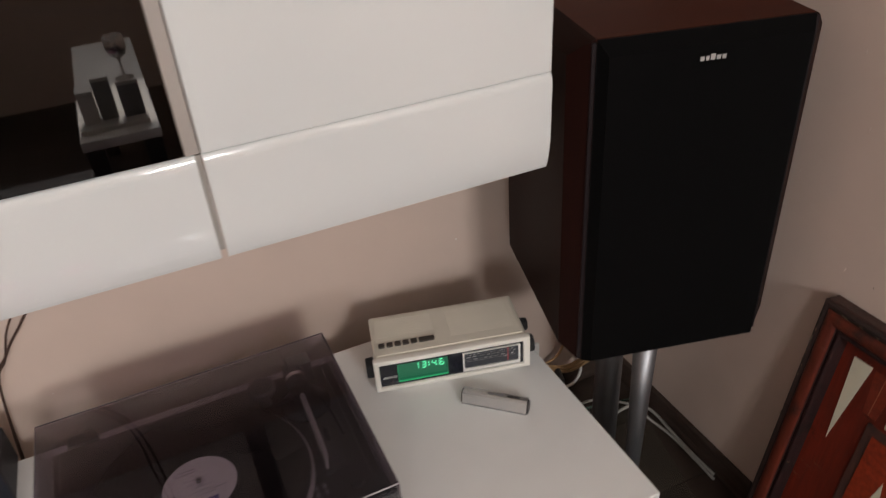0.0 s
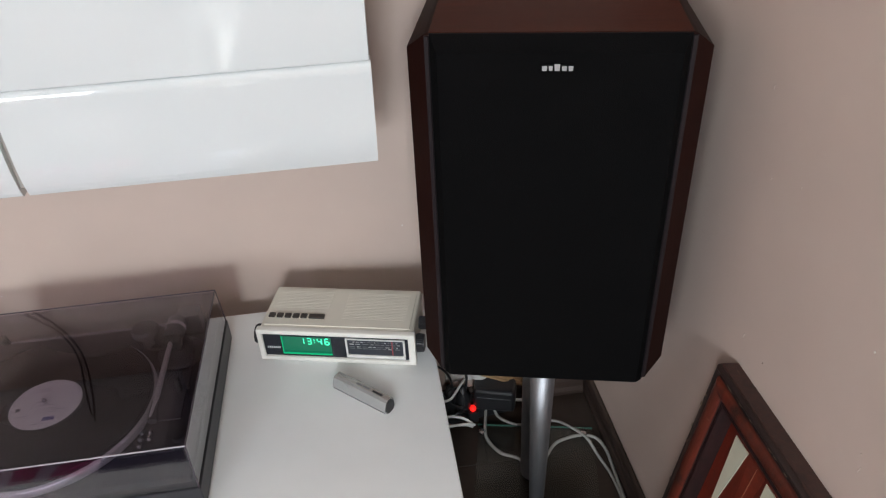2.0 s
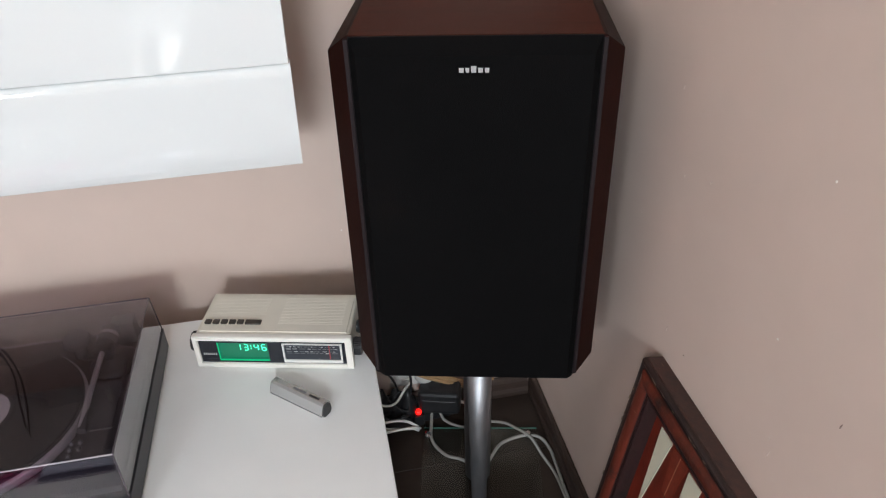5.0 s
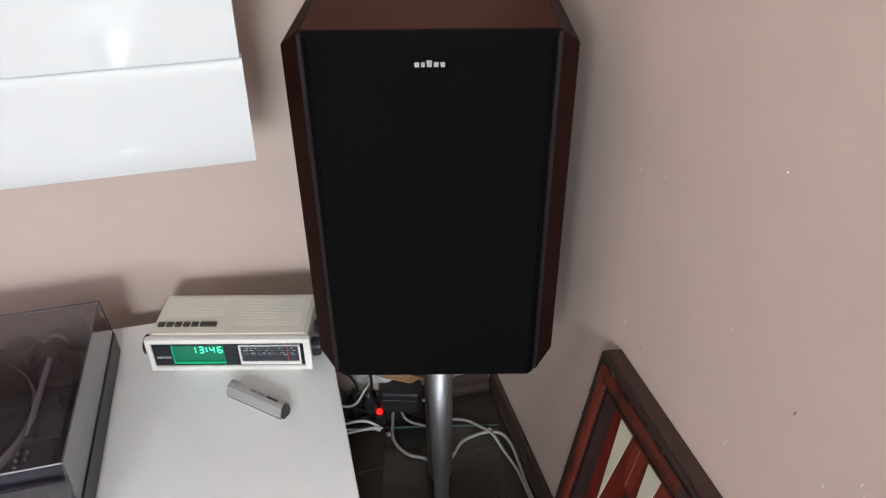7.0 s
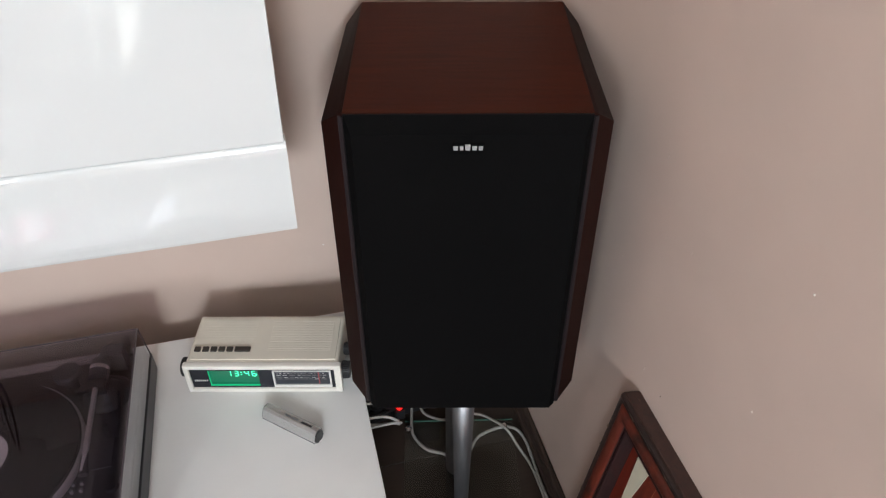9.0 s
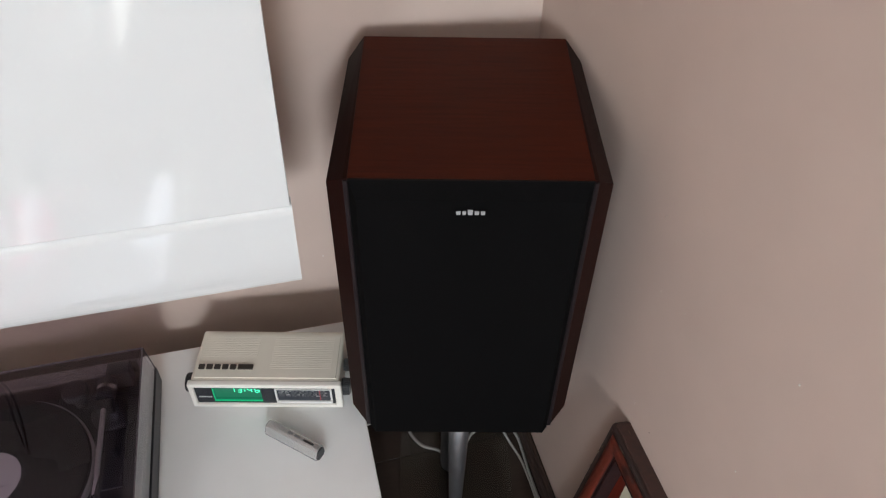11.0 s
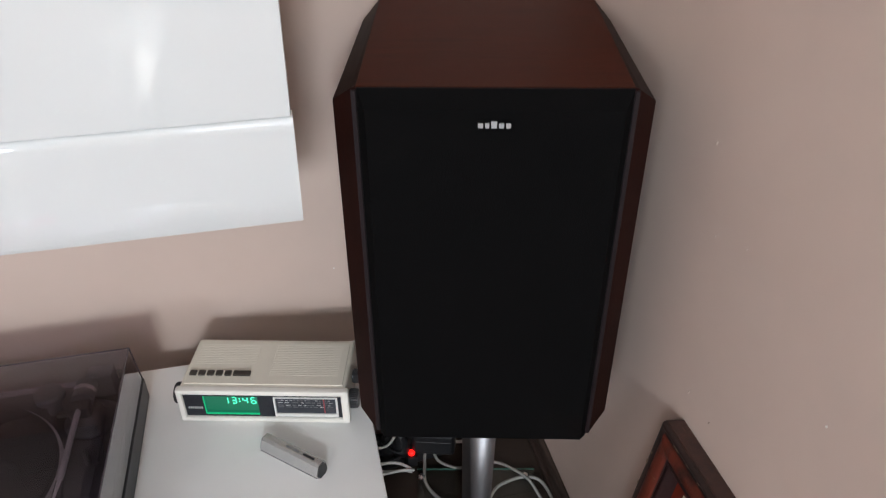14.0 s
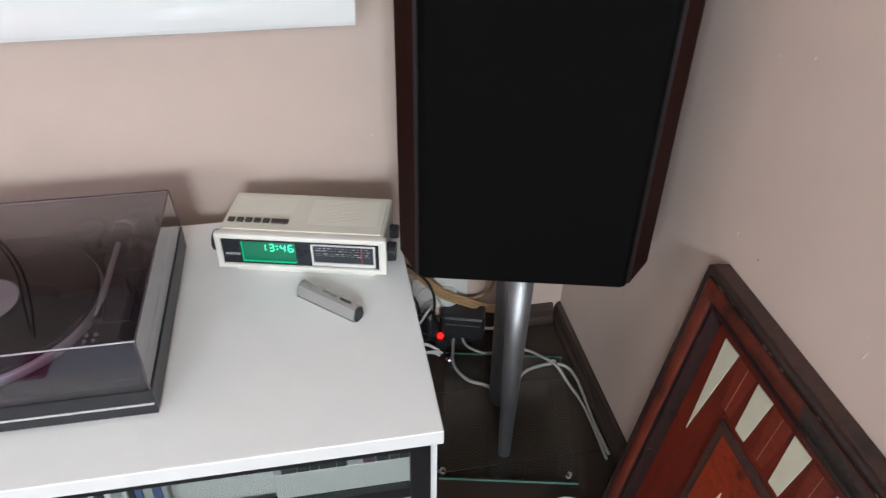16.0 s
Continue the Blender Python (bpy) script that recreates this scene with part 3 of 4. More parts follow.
weight = part("counterweight", rod((0.1582, 0.080, 0.0955), (0.1590, 0.116, 0.0955), 0.0150, seg=32), DIALGREY, tt, "dark round counterweight")
bm = rod((0.1584, 0.0935, 0.0955), (0.1586, 0.1010, 0.0955), 0.0163, seg=32)
part("weight_ring", bm, CHROME, weight, "bright chrome scale ring")
part("anti_skate_dial", lathe([(0, 0.0565), (0.010, 0.0565), (0.010, 0.082), (0.0205, 0.084), (0.0215, 0.092), (0.0190, 0.0960), (0, 0.0962)], 36, at=(0.1065, 0.111, 0)), DIALGREY, tt, "dark grey round dial")
part("dial_arm", box(0.1180, 0.1440, 0.080, 0.088, 0.0700, 0.0760, 0.001), BLACKP, tt)
part("rear_block", box(0.1545, 0.1910, 0.128, 0.156, 0.0565, 0.0960, 0.002), DIALGREY, tt, "dark grey block behind the arm")
part("arm_plate", box(0.1510, 0.1820, -0.064, 0.040, 0.0562, 0.0590, 0.0006, 1), DIALGREY, tt, "dark grey plate beside the record")
for k in range(3):
    part("plate_mark", box(0.1790, 0.1806, -0.052 + 0.014 * k, -0.044 + 0.014 * k, 0.0592, 0.0594), PRINTDIM, tt)
part("arm_rest", box(0.1690, 0.1760, -0.012, -0.002, 0.0595, 0.086, 0.002), BLACKP, tt)
part("cue_lever", cord([(0.186, 0.066, 0.075), (0.191, 0.02, 0.080), (0.193, -0.03, 0.083)], 0.0022), BLACKP, tt)
for k in range(5):
    part("push_button", lathe([(0, 0.0565), (0.0030, 0.0565), (0.0030, 0.0600), (0.0022, 0.0612), (0, 0.0614)], 20, at=(0.1310 + 0.012 * (k % 2), -0.0840 - 0.0120 * (k // 2), 0)), STEEL, tt)
part("speed_knob", lathe([(0, 0.0565), (0.010, 0.0565), (0.009, 0.062), (0, 0.0625)], 24, at=(0.185, -0.100, 0)), BLACKP, tt)
# smoked lid: five thin walls, the back one leaning forward
LX0, LX1, LY0, LYB, LYT, LZ0, LZ1, LT = -0.203, 0.2205, -0.1820, 0.169, 0.1500, 0.0455, 0.1255, 0.003


def back_at(z):
    return LYB + (LYT - LYB) * (z - LZ0) / (LZ1 - LZ0)


def lid_side(x0, x1):
    z1 = LZ1 - LT - 0.0005
    return prism([(LY0, LZ0), (LYB, LZ0), (back_at(z1), z1), (LY0, z1)], "x", x0, x1)


lid = part("lid", box(LX0, LX1, LY0, LYT, LZ1 - LT, LZ1), SMOKE, tt, "closed smoked acrylic dust cover")
part("lid_side", lid_side(LX1 - LT, LX1), SMOKE, lid)
part("lid_side", lid_side(LX0, LX0 + LT), SMOKE, lid)
part("lid_front", box(LX0 + LT + 0.0005, LX1 - LT - 0.0005, LY0, LY0 + LT, LZ0, LZ1 - LT - 0.0005), SMOKE, lid)
zt = LZ1 - LT - 0.0005
part("lid_back", prism([(LYB - LT, LZ0), (LYB, LZ0), (back_at(zt), zt), (back_at(zt) - LT, zt)], "x", LX0 + LT + 0.0005, LX1 - LT - 0.0005), SMOKE, lid)
# the highlight along the lid's front top edge is put in as paler colour
for a, b in (((LX0, LY0, LZ1), (LX1, LY0, LZ1)), ((LX0, LYT, LZ1), (LX1, LYT, LZ1)), ((LX1, LY0, LZ1), (LX1, LYT, LZ1)), ((LX0, LY0, LZ1), (LX0, LYT, LZ1)), ((LX1, LY0, LZ0), (LX1, LY0, LZ1)), ((LX1, LYB, LZ0), (LX1, LYT, LZ1))):
    part("lid_edge", rod(a, b, 0.0010, seg=6), EDGEHIGHLIGHT if a[1] == b[1] == LY0 and a[2] == b[2] else SMOKE_EDGE, lid)
for x in (-0.161, 0.170):
    part("hinge", box(x - 0.021, x + 0.021, PY1 - 0.012, PY1 + 0.010, 0.02, 0.062, 0.003), BLACKP, tt)


# ---- clock radio ----
radio = thing("clock_radio", pose(-0.1620, 0.3300, TZ, 0, 0, -14.0), "aged cream clock radio with a lit green display", "clock radio")
# local: x right, y back, z up; front face at y = 0, 0.262 wide
RW, RD, RB, RT = 0.131, 0.121, 0.0148, 0.0800
DX0, DX1, DZ0, DZ1 = -0.0925, -0.0085, RB + 0.0108, RT - 0.0160
bm = box(-RW + 0.004, RW - 0.004, 0.008, RD, RB + 0.001, RT - 0.002, 0.005, 3)
# a pocket for the display, set back from the front
for co, no in (((DX0, 0, 0), (1, 0, 0)), ((DX1, 0, 0), (1, 0, 0)), ((0, 0, DZ0), (0, 0, 1)), ((0, 0, DZ1), (0, 0, 1))):
    bmesh.ops.bisect_plane(bm, geom=bm.verts[:] + bm.edges[:] + bm.faces[:], plane_co=co, plane_no=no)
bm.normal_update()
pocket = [f for f in bm.faces if f.normal.y < -0.9 and DX0 < f.calc_center_median().x < DX1 and DZ0 < f.calc_center_median().z < DZ1]
pushed = bmesh.ops.extrude_face_region(bm, geom=pocket)["geom"]
bmesh.ops.delete(bm, geom=pocket, context="FACES_ONLY")
bmesh.ops.translate(bm, verts=[v for v in pushed if isinstance(v, bmesh.types.BMVert)], vec=(0, 0.0065, 0))
bmesh.ops.recalc_face_normals(bm, faces=bm.faces[:])
part("body", bm, CREAM, radio)
bm = box(-RW, RW, 0, 0.012, RT - 0.010, RT - 0.001, 0.003)
box(-RW, RW, 0, 0.012, RB, RB + 0.008, 0.003, bm=bm)
box(-RW, -RW + 0.009, 0.0003, 0.012, RB + 0.004, RT - 0.005, 0.003, bm=bm)
box(RW - 0.012, RW, 0.0003, 0.012, RB + 0.004, RT - 0.005, 0.003, bm=bm)
part("bezel", bm, CREAM2, radio, "paler cream front bezel")
bm = box(-RW + 0.008, DX0, 0.0045, 0.0078, RB + 0.007, RT - 0.009)
box(DX1, RW - 0.011, 0.0045, 0.0078, RB + 0.007, RT - 0.009, bm=bm)
box(DX0, DX1, 0.0045, 0.0078, RB + 0.007, DZ0, bm=bm)
box(DX0, DX1, 0.0045, 0.0078, DZ1, RT - 0.009, bm=bm)
front = part("front_panel", bm, PANELBLACK, radio, "glossy black front panel")
# lit display
disp = part("display", box(DX0 + 0.0002, DX1 - 0.0002, 0.0132, 0.0142, DZ0 + 0.0002, DZ1 - 0.0002), DISPLAY, radio, "green glowing clock display")
# the display's light on its well and rim is put in as glow
bm = box(DX0 + 0.0009, DX1 - 0.0009, 0.0081, 0.0131, DZ0 + 0.0002, DZ0 + 0.0008)
box(DX0 + 0.0002, DX0 + 0.0008, 0.0081, 0.0131, DZ0 + 0.0002, DZ1 - 0.0002, bm=bm)
box(DX1 - 0.0008, DX1 - 0.0002, 0.0081, 0.0131, DZ0 + 0.0002, DZ1 - 0.0002, bm=bm)
part("display_well", bm, DISPLAY, disp)
bm = box(DX0 + 0.0002, DX1 - 0.0002, 0.0050, 0.0080, DZ0 + 0.0002, DZ0 + 0.0008)
box(DX0 + 0.0002, DX0 + 0.0008, 0.0050, 0.0080, DZ0 + 0.0009, DZ1 - 0.0002, bm=bm)
part("display_rim", bm, LEDGEGLOW, disp)
SEG = {"1": "bc", "3": "abcdg", "4": "bcfg", "6": "acdefg"}
dw, dh, st = 0.0066, 0.0125, 0.00145


def digit(ch, x, z):
    bm = bmesh.new()
    y0, y1, h = 0.0126, 0.0131, dh / 2
    for s in SEG[ch]:
        if s in "agd":
            zz = z + {"a": dh, "g": h, "d": 0}[s]
            box(x + st * 0.6, x + dw - st * 0.6, y0, y1, zz - st / 2, zz + st / 2, bm=bm)
        else:
            xx = x + (dw if s in "bc" else 0)
            zz = z + (h if s in "bf" else 0)
            box(xx - st / 2, xx + st / 2, y0, y1, zz + st * 0.6, zz + h - st * 0.6, bm=bm)
    part("digit", bm, DIGIT, disp, "lit green digit " + ch)


zc = DZ1 - dh - 0.0100
for ch, x in (("1", -0.0640), ("3", -0.0515), ("4", -0.0340), ("6", -0.0215)):
    digit(ch, x, zc)
bm = box(-0.0405, -0.0385, 0.0126, 0.0131, zc + 0.0030, zc + 0.0050)
box(-0.0405, -0.0385, 0.0126, 0.0131, zc + 0.0085, zc + 0.0105, bm=bm)
part("colon", bm, DIGIT, disp)
# maker's name as plain silver strokes
for k in range(7):
    part("name_mark", hull([(-0.1175 + 0.0033 * k + s * 0.0008, y, z) for s, z in ((0, RB + 0.0235), (1, RB + 0.0275)) for y in (0.0036, 0.0044)] + [(-0.1152 + 0.0033 * k + s * 0.0008, y, z) for s, z in ((0, RB + 0.0235), (1, RB + 0.0275)) for y in (0.0036, 0.0044)]), PRINT, radio)
# tuning dial
TX0d, TX1d, TZ0d, TZ1d = 0.0160, 0.1135, RB + 0.0115, RT - 0.0150
dial = part("tuning_dial", box(TX0d + 0.003, TX1d - 0.003, 0.0036, 0.0044, TZ0d + 0.006, TZ1d - 0.002), DIAL, radio, "dark tuning scale in a silver frame")
bm = box(TX0d, TX1d, 0.0006, 0.0044, TZ0d, TZ0d + 0.0055, 0.0008, 1)
box(TX0d, TX1d, 0.0020, 0.0044, TZ1d - 0.0015, TZ1d, bm=bm)
box(TX0d, TX0d + 0.0028, 0.0014, 0.0044, TZ0d + 0.0056, TZ1d - 0.0016, bm=bm)
box(TX1d - 0.0028, TX1d, 0.0014, 0.0044, TZ0d + 0.0056, TZ1d - 0.0016, bm=bm)
part("dial_frame", bm, WHITEPLASTIC, dial, "silver dial frame")
rng = random.Random(9)
for row, z in enumerate((TZ1d - 0.0065, TZ1d - 0.0110, TZ1d - 0.0165, TZ1d - 0.0200)):
    x = TX0d + 0.006 + 0.002 * rng.random()
    while x < TX1d - 0.012:
        w = rng.uniform(0.003, 0.010) if row else rng.uniform(0.002, 0.005)
        part("scale_mark", box(x, min(x + w, TX1d - 0.008), 0.0031, 0.0035, z - rng.uniform(0.0003, 0.0007), z + 0.0006), PRINT if rng.random() < 0.4 else PRINTDIM, dial)
        x += w + rng.uniform(0.0015, 0.004)
part("needle", box(TX1d - 0.0215, TX1d - 0.0200, 0.0026, 0.0030, TZ0d + 0.0065, TZ1d - 0.002), NEEDLE, dial, "red tuning needle")
for x, w in ((0.030, 0.020), (0.053, 0.026), (0.083, 0.028)):
    part("caption_bar", box(x, x + w, 0.0040, 0.0044, RB + 0.0083, RB + 0.0096), PRINTDIM, radio)
# raised top panel with two ribbed fields
top = part("top_panel", box(-RW + 0.010, RW - 0.010, 0.016, RD - 0.008, RT - 0.0025, RT - 0.0005, 0.0007, 1), CREAM, radio)
for x0, x1, y0 in ((-RW + 0.014, -0.021, 0.060), (0.005, RW - 0.020, 0.036)):
    y = y0
    while y < RD - 0.014:
        part("rib", box(x0, x1, y, y + 0.0024, RT - 0.0006, RT - 0.0002, 0.0002, 1), CREAM, top)
        y += 0.0040
x = -RW + 0.0135
for k in range(6):
    w = 0.0105 if k < 5 else 0.0265
    part("key", box(x, x + w, 0.0325, 0.0425, RT - 0.0006, RT + 0.0030, 0.0012), BROWNKEY, radio, "dark brown push key")
    x += w + 0.0030
for x, y, z, r in ((-RW - 0.0005, 0.030, 0.046, 0.0165), (RW + 0.0005, 0.026, 0.043, 0.0145), (RW + 0.0005, 0.066, 0.052, 0.0105)):
    s = math.copysign(1, x)
    bm = rod((x - s * 0.003, y, z), (x + s * 0.011, y, z), r, r * 0.94, 28)
    for k in range(28):
        a = 2 * math.pi * k / 28
        c, d = y + r * math.cos(a), z + r * math.sin(a)
        rod((x - s * 0.001, c, d), (x + s * 0.010, y + (r * 0.94) * math.cos(a), z + (r * 0.94) * math.sin(a)), 0.0011, seg=5, bm=bm)
    part("knob", bm, BLACKP, radio, "black ridged side knob")
part("base", box(-RW + 0.022, RW - 0.022, 0.016, 0.100, 0.0, RB + 0.0015, 0.001), CREAM2, radio, "recessed cream base")


# ---- aluminium bar ----
ba = math.degrees(math.atan2(0.208 - 0.279, -0.086 + 0.163))
bar = thing("aluminium_bar", pose(-0.1255, 0.2560, TZ, 0, 0, ba), "short grey anodised hexagonal bar lying on the sideboard", "metal bar")
hexo = [(-0.0105, 0.0065), (-0.0060, 0.0002), (0.0070, 0.0002), (0.0110, 0.0065), (0.0095, 0.0190), (0.0055, 0.0228), (-0.0020, 0.0228), (-0.0058, 0.0205)]
hexo = [(y * 1.12, z * 1.14) for y, z in hexo]
part("tube", prism(hexo, "x", -0.053, 0.053), BARMETAL, bar)
part("base_strip", box(-0.0530, 0.0530, -0.0116, -0.0106, 0.0050, 0.0080), DIALGREY, bar, "thin dark line along the lower edge")
part("end_cap", prism([(y * 0.84, 0.0015 + z * 0.84) for y, z in hexo], "x", 0.0531, 0.0550), BLACKP, bar, "dark end cap")
part("end_cap", prism([(y * 0.84, 0.0015 + z * 0.84) for y, z in hexo], "x", -0.0550, -0.0531), BLACKP, bar, "dark end cap")
for x, w in ((-0.012, 0.010), (0.001, 0.012), (0.020, 0.020)):
    part("print_bar", box(x, x + w, 0.0000, 0.0034, 0.0261, 0.0263), PRINTDIM if x < 0.02 else BLACKP, bar)


# ---- loudspeaker and its stand ----
SA = -14.0
SPX, SPY, SZ0, SH, SW, SD, SC = 0.1390, 0.1720, 0.4830, 0.5060, 0.1420, 0.338, 0.0240
spk = thing("loudspeaker", pose(SPX, SPY, SZ0, 0, 0, SA), "mahogany veneered loudspeaker with a black cloth grille", "loudspeaker")
BACKW = SW + 0.0060
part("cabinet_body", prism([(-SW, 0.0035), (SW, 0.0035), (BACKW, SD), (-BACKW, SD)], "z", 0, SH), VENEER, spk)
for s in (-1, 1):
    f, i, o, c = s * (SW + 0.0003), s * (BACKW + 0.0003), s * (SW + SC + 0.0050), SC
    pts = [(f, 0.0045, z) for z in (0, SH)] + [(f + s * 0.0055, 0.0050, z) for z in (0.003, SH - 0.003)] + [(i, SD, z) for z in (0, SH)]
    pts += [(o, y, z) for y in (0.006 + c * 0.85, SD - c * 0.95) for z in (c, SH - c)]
    part("side_cheek", hull(pts), VENEER_SIDE, spk, "bevelled veneered side cheek, coloured darker than the top")
    part("front_strip", box(min(f, f + s * 0.0055), max(f, f + s * 0.0055), 0.0015, 0.0048, 0.004, SH - 0.004, 0.0006, 1), STRIP, spk, "satin dark strip beside the grille")
part("grille_frame", box(-SW + 0.0002, SW - 0.0002, 0.0002, 0.0033, 0.0005, SH - 0.0005, 0.001), CLOTH_EDGE, spk, "black grille border")
GF = -0.0155
part("grille", hull([(x, 0.0, z) for x in (-SW + 0.001, SW - 0.001) for z in (0.001, SH - 0.001)] + [(x, GF, z) for x in (-SW + 0.010, SW - 0.010) for z in (0.010, SH - 0.018)]), CLOTH, spk, "black cloth grille with sloping borders")
badge = part("badge", box(-0.0185, 0.0185, GF - 0.0016, GF - 0.0002, SH - 0.0372, SH - 0.0285, 0.0004, 1), CLOTH, spk)
x = -0.0170
for w, h in ((0.0056, 0.0052), (0.0044, 0.0052), (0.0062, 0.0074), (0.0056, 0.0052), (0.0052, 0.0052)):
    z = SH - 0.0362
    b = prism([(x + 0.0004, z), (x + w - 0.0004, z), (x + w, z + h), (x, z + h)], "y", GF - 0.0026, GF - 0.0017)
    part("badge_mark", b, SILVER, badge, "silver badge block")
    x += w + 0.0017

stand = thing("speaker_stand", pose(0.1900, 0.3400, 0, 0, 0, -12.5), "steel twin-pole speaker stand on a clear glass base", "speaker stand")
part("glass_base", box(-0.124, 0.124, -0.157, 0.157, 0.0050, 0.0115), SHEET, stand, "clear glass base plate with green edges")
for a in (box(-0.124, 0.124, -0.1582, -0.1572, 0.0065, 0.0112), box(-0.124, 0.124, 0.1572, 0.1582, 0.0065, 0.0112)):
    part("glass_edge", a, GLASSEDGE, stand, "green glass edge")
for bx, by in ((-0.118, -0.148), (0.108, -0.147), (-0.115, 0.132), (0.103, 0.133)):
    b = part("bolt", rod((bx, by, 0), (bx, by, 0.0150), 0.0050, seg=16), CHROME, stand, "chrome spike bolt")
    part("bolt_head", lathe([(0, 0.0152), (0.0068, 0.0152), (0.0078, 0.0180), (0.0055, 0.0215), (0, 0.0222)], 18, at=(bx, by, 0)), CHROME, b)
inv = stand.matrix_world.inverted()
for wx, wy, r0, r1 in ((0.1625, 0.2460, 0.0115, 0.0215), (0.1905, 0.3760, 0.0255, 0.0275)):
    q = inv @ Vector((wx, wy, 0))
    part("pole", rod((q.x, q.y, 0.0120), (q.x, q.y, 0.4700), r0, r1, 40), STEEL, stand, "brushed steel pole", smooth=True)
part("top_plate", box(-0.10, 0.10, -0.12, 0.12, 0.4705, 0.4845, 0.002), BLACKP, stand)


# ---- inlaid wooden game board leaning on the wall ----
LEAN_X = 0.152
game = thing("game_board", Matrix.Translation((0.350, 0.077, 0.558)) @ Matrix(((0, LEAN_X / math.hypot(1, LEAN_X), -1 / math.hypot(1, LEAN_X), 0), (-1, 0, 0, 0), (0, 1 / math.hypot(1, LEAN_X), LEAN_X / math.hypot(1, LEAN_X), 0), (0, 0, 0, 1))),
             "worn red-brown wooden game board with ivory inlays, leaning on the wall", "game board")
# local: x along the wall towards the room, y up the board, z out of its face; origin at the upper corner of the face
GW, GH = 0.62, 0.560


# rail section, from the outer edge inwards: arris, dark groove, broad rounded bead, groove, small inner bead, slope to the panel
PROF = [(0, -0.026), (0, -0.003), (0.0010, -0.0008), (0.0030, 0.0), (0.0060, -0.0004), (0.0078, -0.0026), (0.0096, -0.0030), (0.0110, -0.0012)]
for k in range(13):
    a = math.pi * (k + 1) / 14
    PROF.append((0.0215 - 0.0105 * math.cos(a), -0.0012 + 0.0052 * math.sin(a)))
PROF += [(0.0322, -0.0016), (0.0336, -0.0036), (0.0350, -0.0036), (0.0362, -0.0020), (0.0385, -0.0012), (0.0408, -0.0022), (0.0425, -0.0055), (0.047, -0.0180), (0.047, -0.026)]


def rail(k, lift=0.0, u0=None, u1=None, lo=0, hi=None):
    """One of the four mitred rails, or a length u0 to u1 of the upper one with part of its section."""
    b = bmesh.new()
    rows = []
    for s, dz in PROF[lo:hi]:
        c = [(s, -s, dz + lift), (GW - s, -s, dz + lift), (GW - s, -GH + s, dz + lift), (s, -GH + s, dz + lift)]
        p, q = (c[k], c[(k + 1) % 4]) if u0 is None else ((u0 + 0.9 * s, -s, dz + lift), (u1, -s, dz + lift))
        rows.append((b.verts.new(p), b.verts.new(q)))
    for (a, c), (d, e) in zip(rows, rows[1:]):
        b.faces.new((a, c, e, d))
    back = [b.verts.new(v.co) for v in (rows[-1][0], rows[-1][1], rows[0][1], rows[0][0])]
    b.faces.new(back)
    return b


for k in range(4):
    r = part("rail", rail(k, lo=6, hi=-8), WOODRAIL, game, "worn rounded red-brown rail", smooth=True)
    part("outer_bead", rail(k, lo=0, hi=8), WOODBLACK, r, "blackened outer bead", smooth=True)
    part("inner_bead", rail(k, lo=-9), WOODINNER, r, "dark inner bead", smooth=True)
part("worn_patch", rail(0, 0.0007, 0.212, GW - 0.06, 8, None), WOODCHAR, game, "dark worn patch on the upper rail", smooth=True)
# pale chips along the worn edges
rng = random.Random(12)
for k in range(26):
    u, v = rng.uniform(0.02, 0.34), rng.uniform(0.0082, 0.0100)
    if k % 2:
        u, v = rng.uniform(0.0005, 0.0045), rng.uniform(0.02, 0.30)
    w, h = (rng.uniform(0.0010, 0.009), 0.0006) if not k % 2 else (0.0006, rng.uniform(0.0010, 0.007))
    part("chip", box(u, u + w, -v - h, -v, -0.0032, -0.0022 if not k % 2 else 0.0005), CHIP, game, "pale chip in the varnish")
part("rear_edge", box(0.001, GW - 0.001, -0.0040, 0.0030, -0.0300, -0.0062, 0.002), WOODDARK, game, "dark chipped outer edge")
part("rear_edge", box(-0.0030, 0.0040, -GH + 0.001, -0.001, -0.0300, -0.0062, 0.002), WOODDARK, game, "dark chipped outer edge")
panel = part("panel", box(0.046, GW - 0.046, -GH + 0.046, -0.046, -0.028, -0.0190), WOODRED, game, "red-brown stained panel")
PZ = -0.0189


def inlay(pts, mat, label, depth=0.0012):
    return part("inlay", prism([(u, -v) for u, v in pts], "z", PZ, PZ + depth), mat, panel, label)


inlay([(0.0655, 0.0655), (0.0970, 0.0645), (0.0750, 0.2205)], IVORY, "tapered ivory inlay")
for k in range(6):
    u = 0.1435 + 0.0762 * k
    inlay([(u, 0.0655), (u + 0.0312, 0.0645), (u + 0.0228, 0.1395), (u + 0.0033, 0.1395)], IVORY, "tapered ivory inlay")
for k in range(7):
    u = 0.1020 + 0.0762 * k
    if u < 0.54:
        inlay([(u, 0.065), (u + 0.036, 0.065), (u + 0.0290, 0.139), (u + 0.0070, 0.139)], WOODRED2, "tapered red wood inlay", 0.0005)
for k in range(6):
    u = 0.1205 + 0.0762 * k
    if u < 0.54:
        part("stringing", prism([(u - 0.0004, -0.066), (u + 0.0004, -0.066), (u - 0.0016, -0.138), (u - 0.0024, -0.138)], "z", PZ + 0.0005, PZ + 0.0009), WOODPALE, panel, "thin pale stringing line")
field = part("raised_field", box(0.125, GW - 0.125, -GH + 0.147, -0.147, PZ, PZ + 0.004, 0.001), WOODDARK, panel, "raised dark inner field")
part("field_panel", box(0.139, GW - 0.139, -GH + 0.161, -0.161, PZ + 0.0042, PZ + 0.0056), WOODORANGE, field, "orange red varnished field")
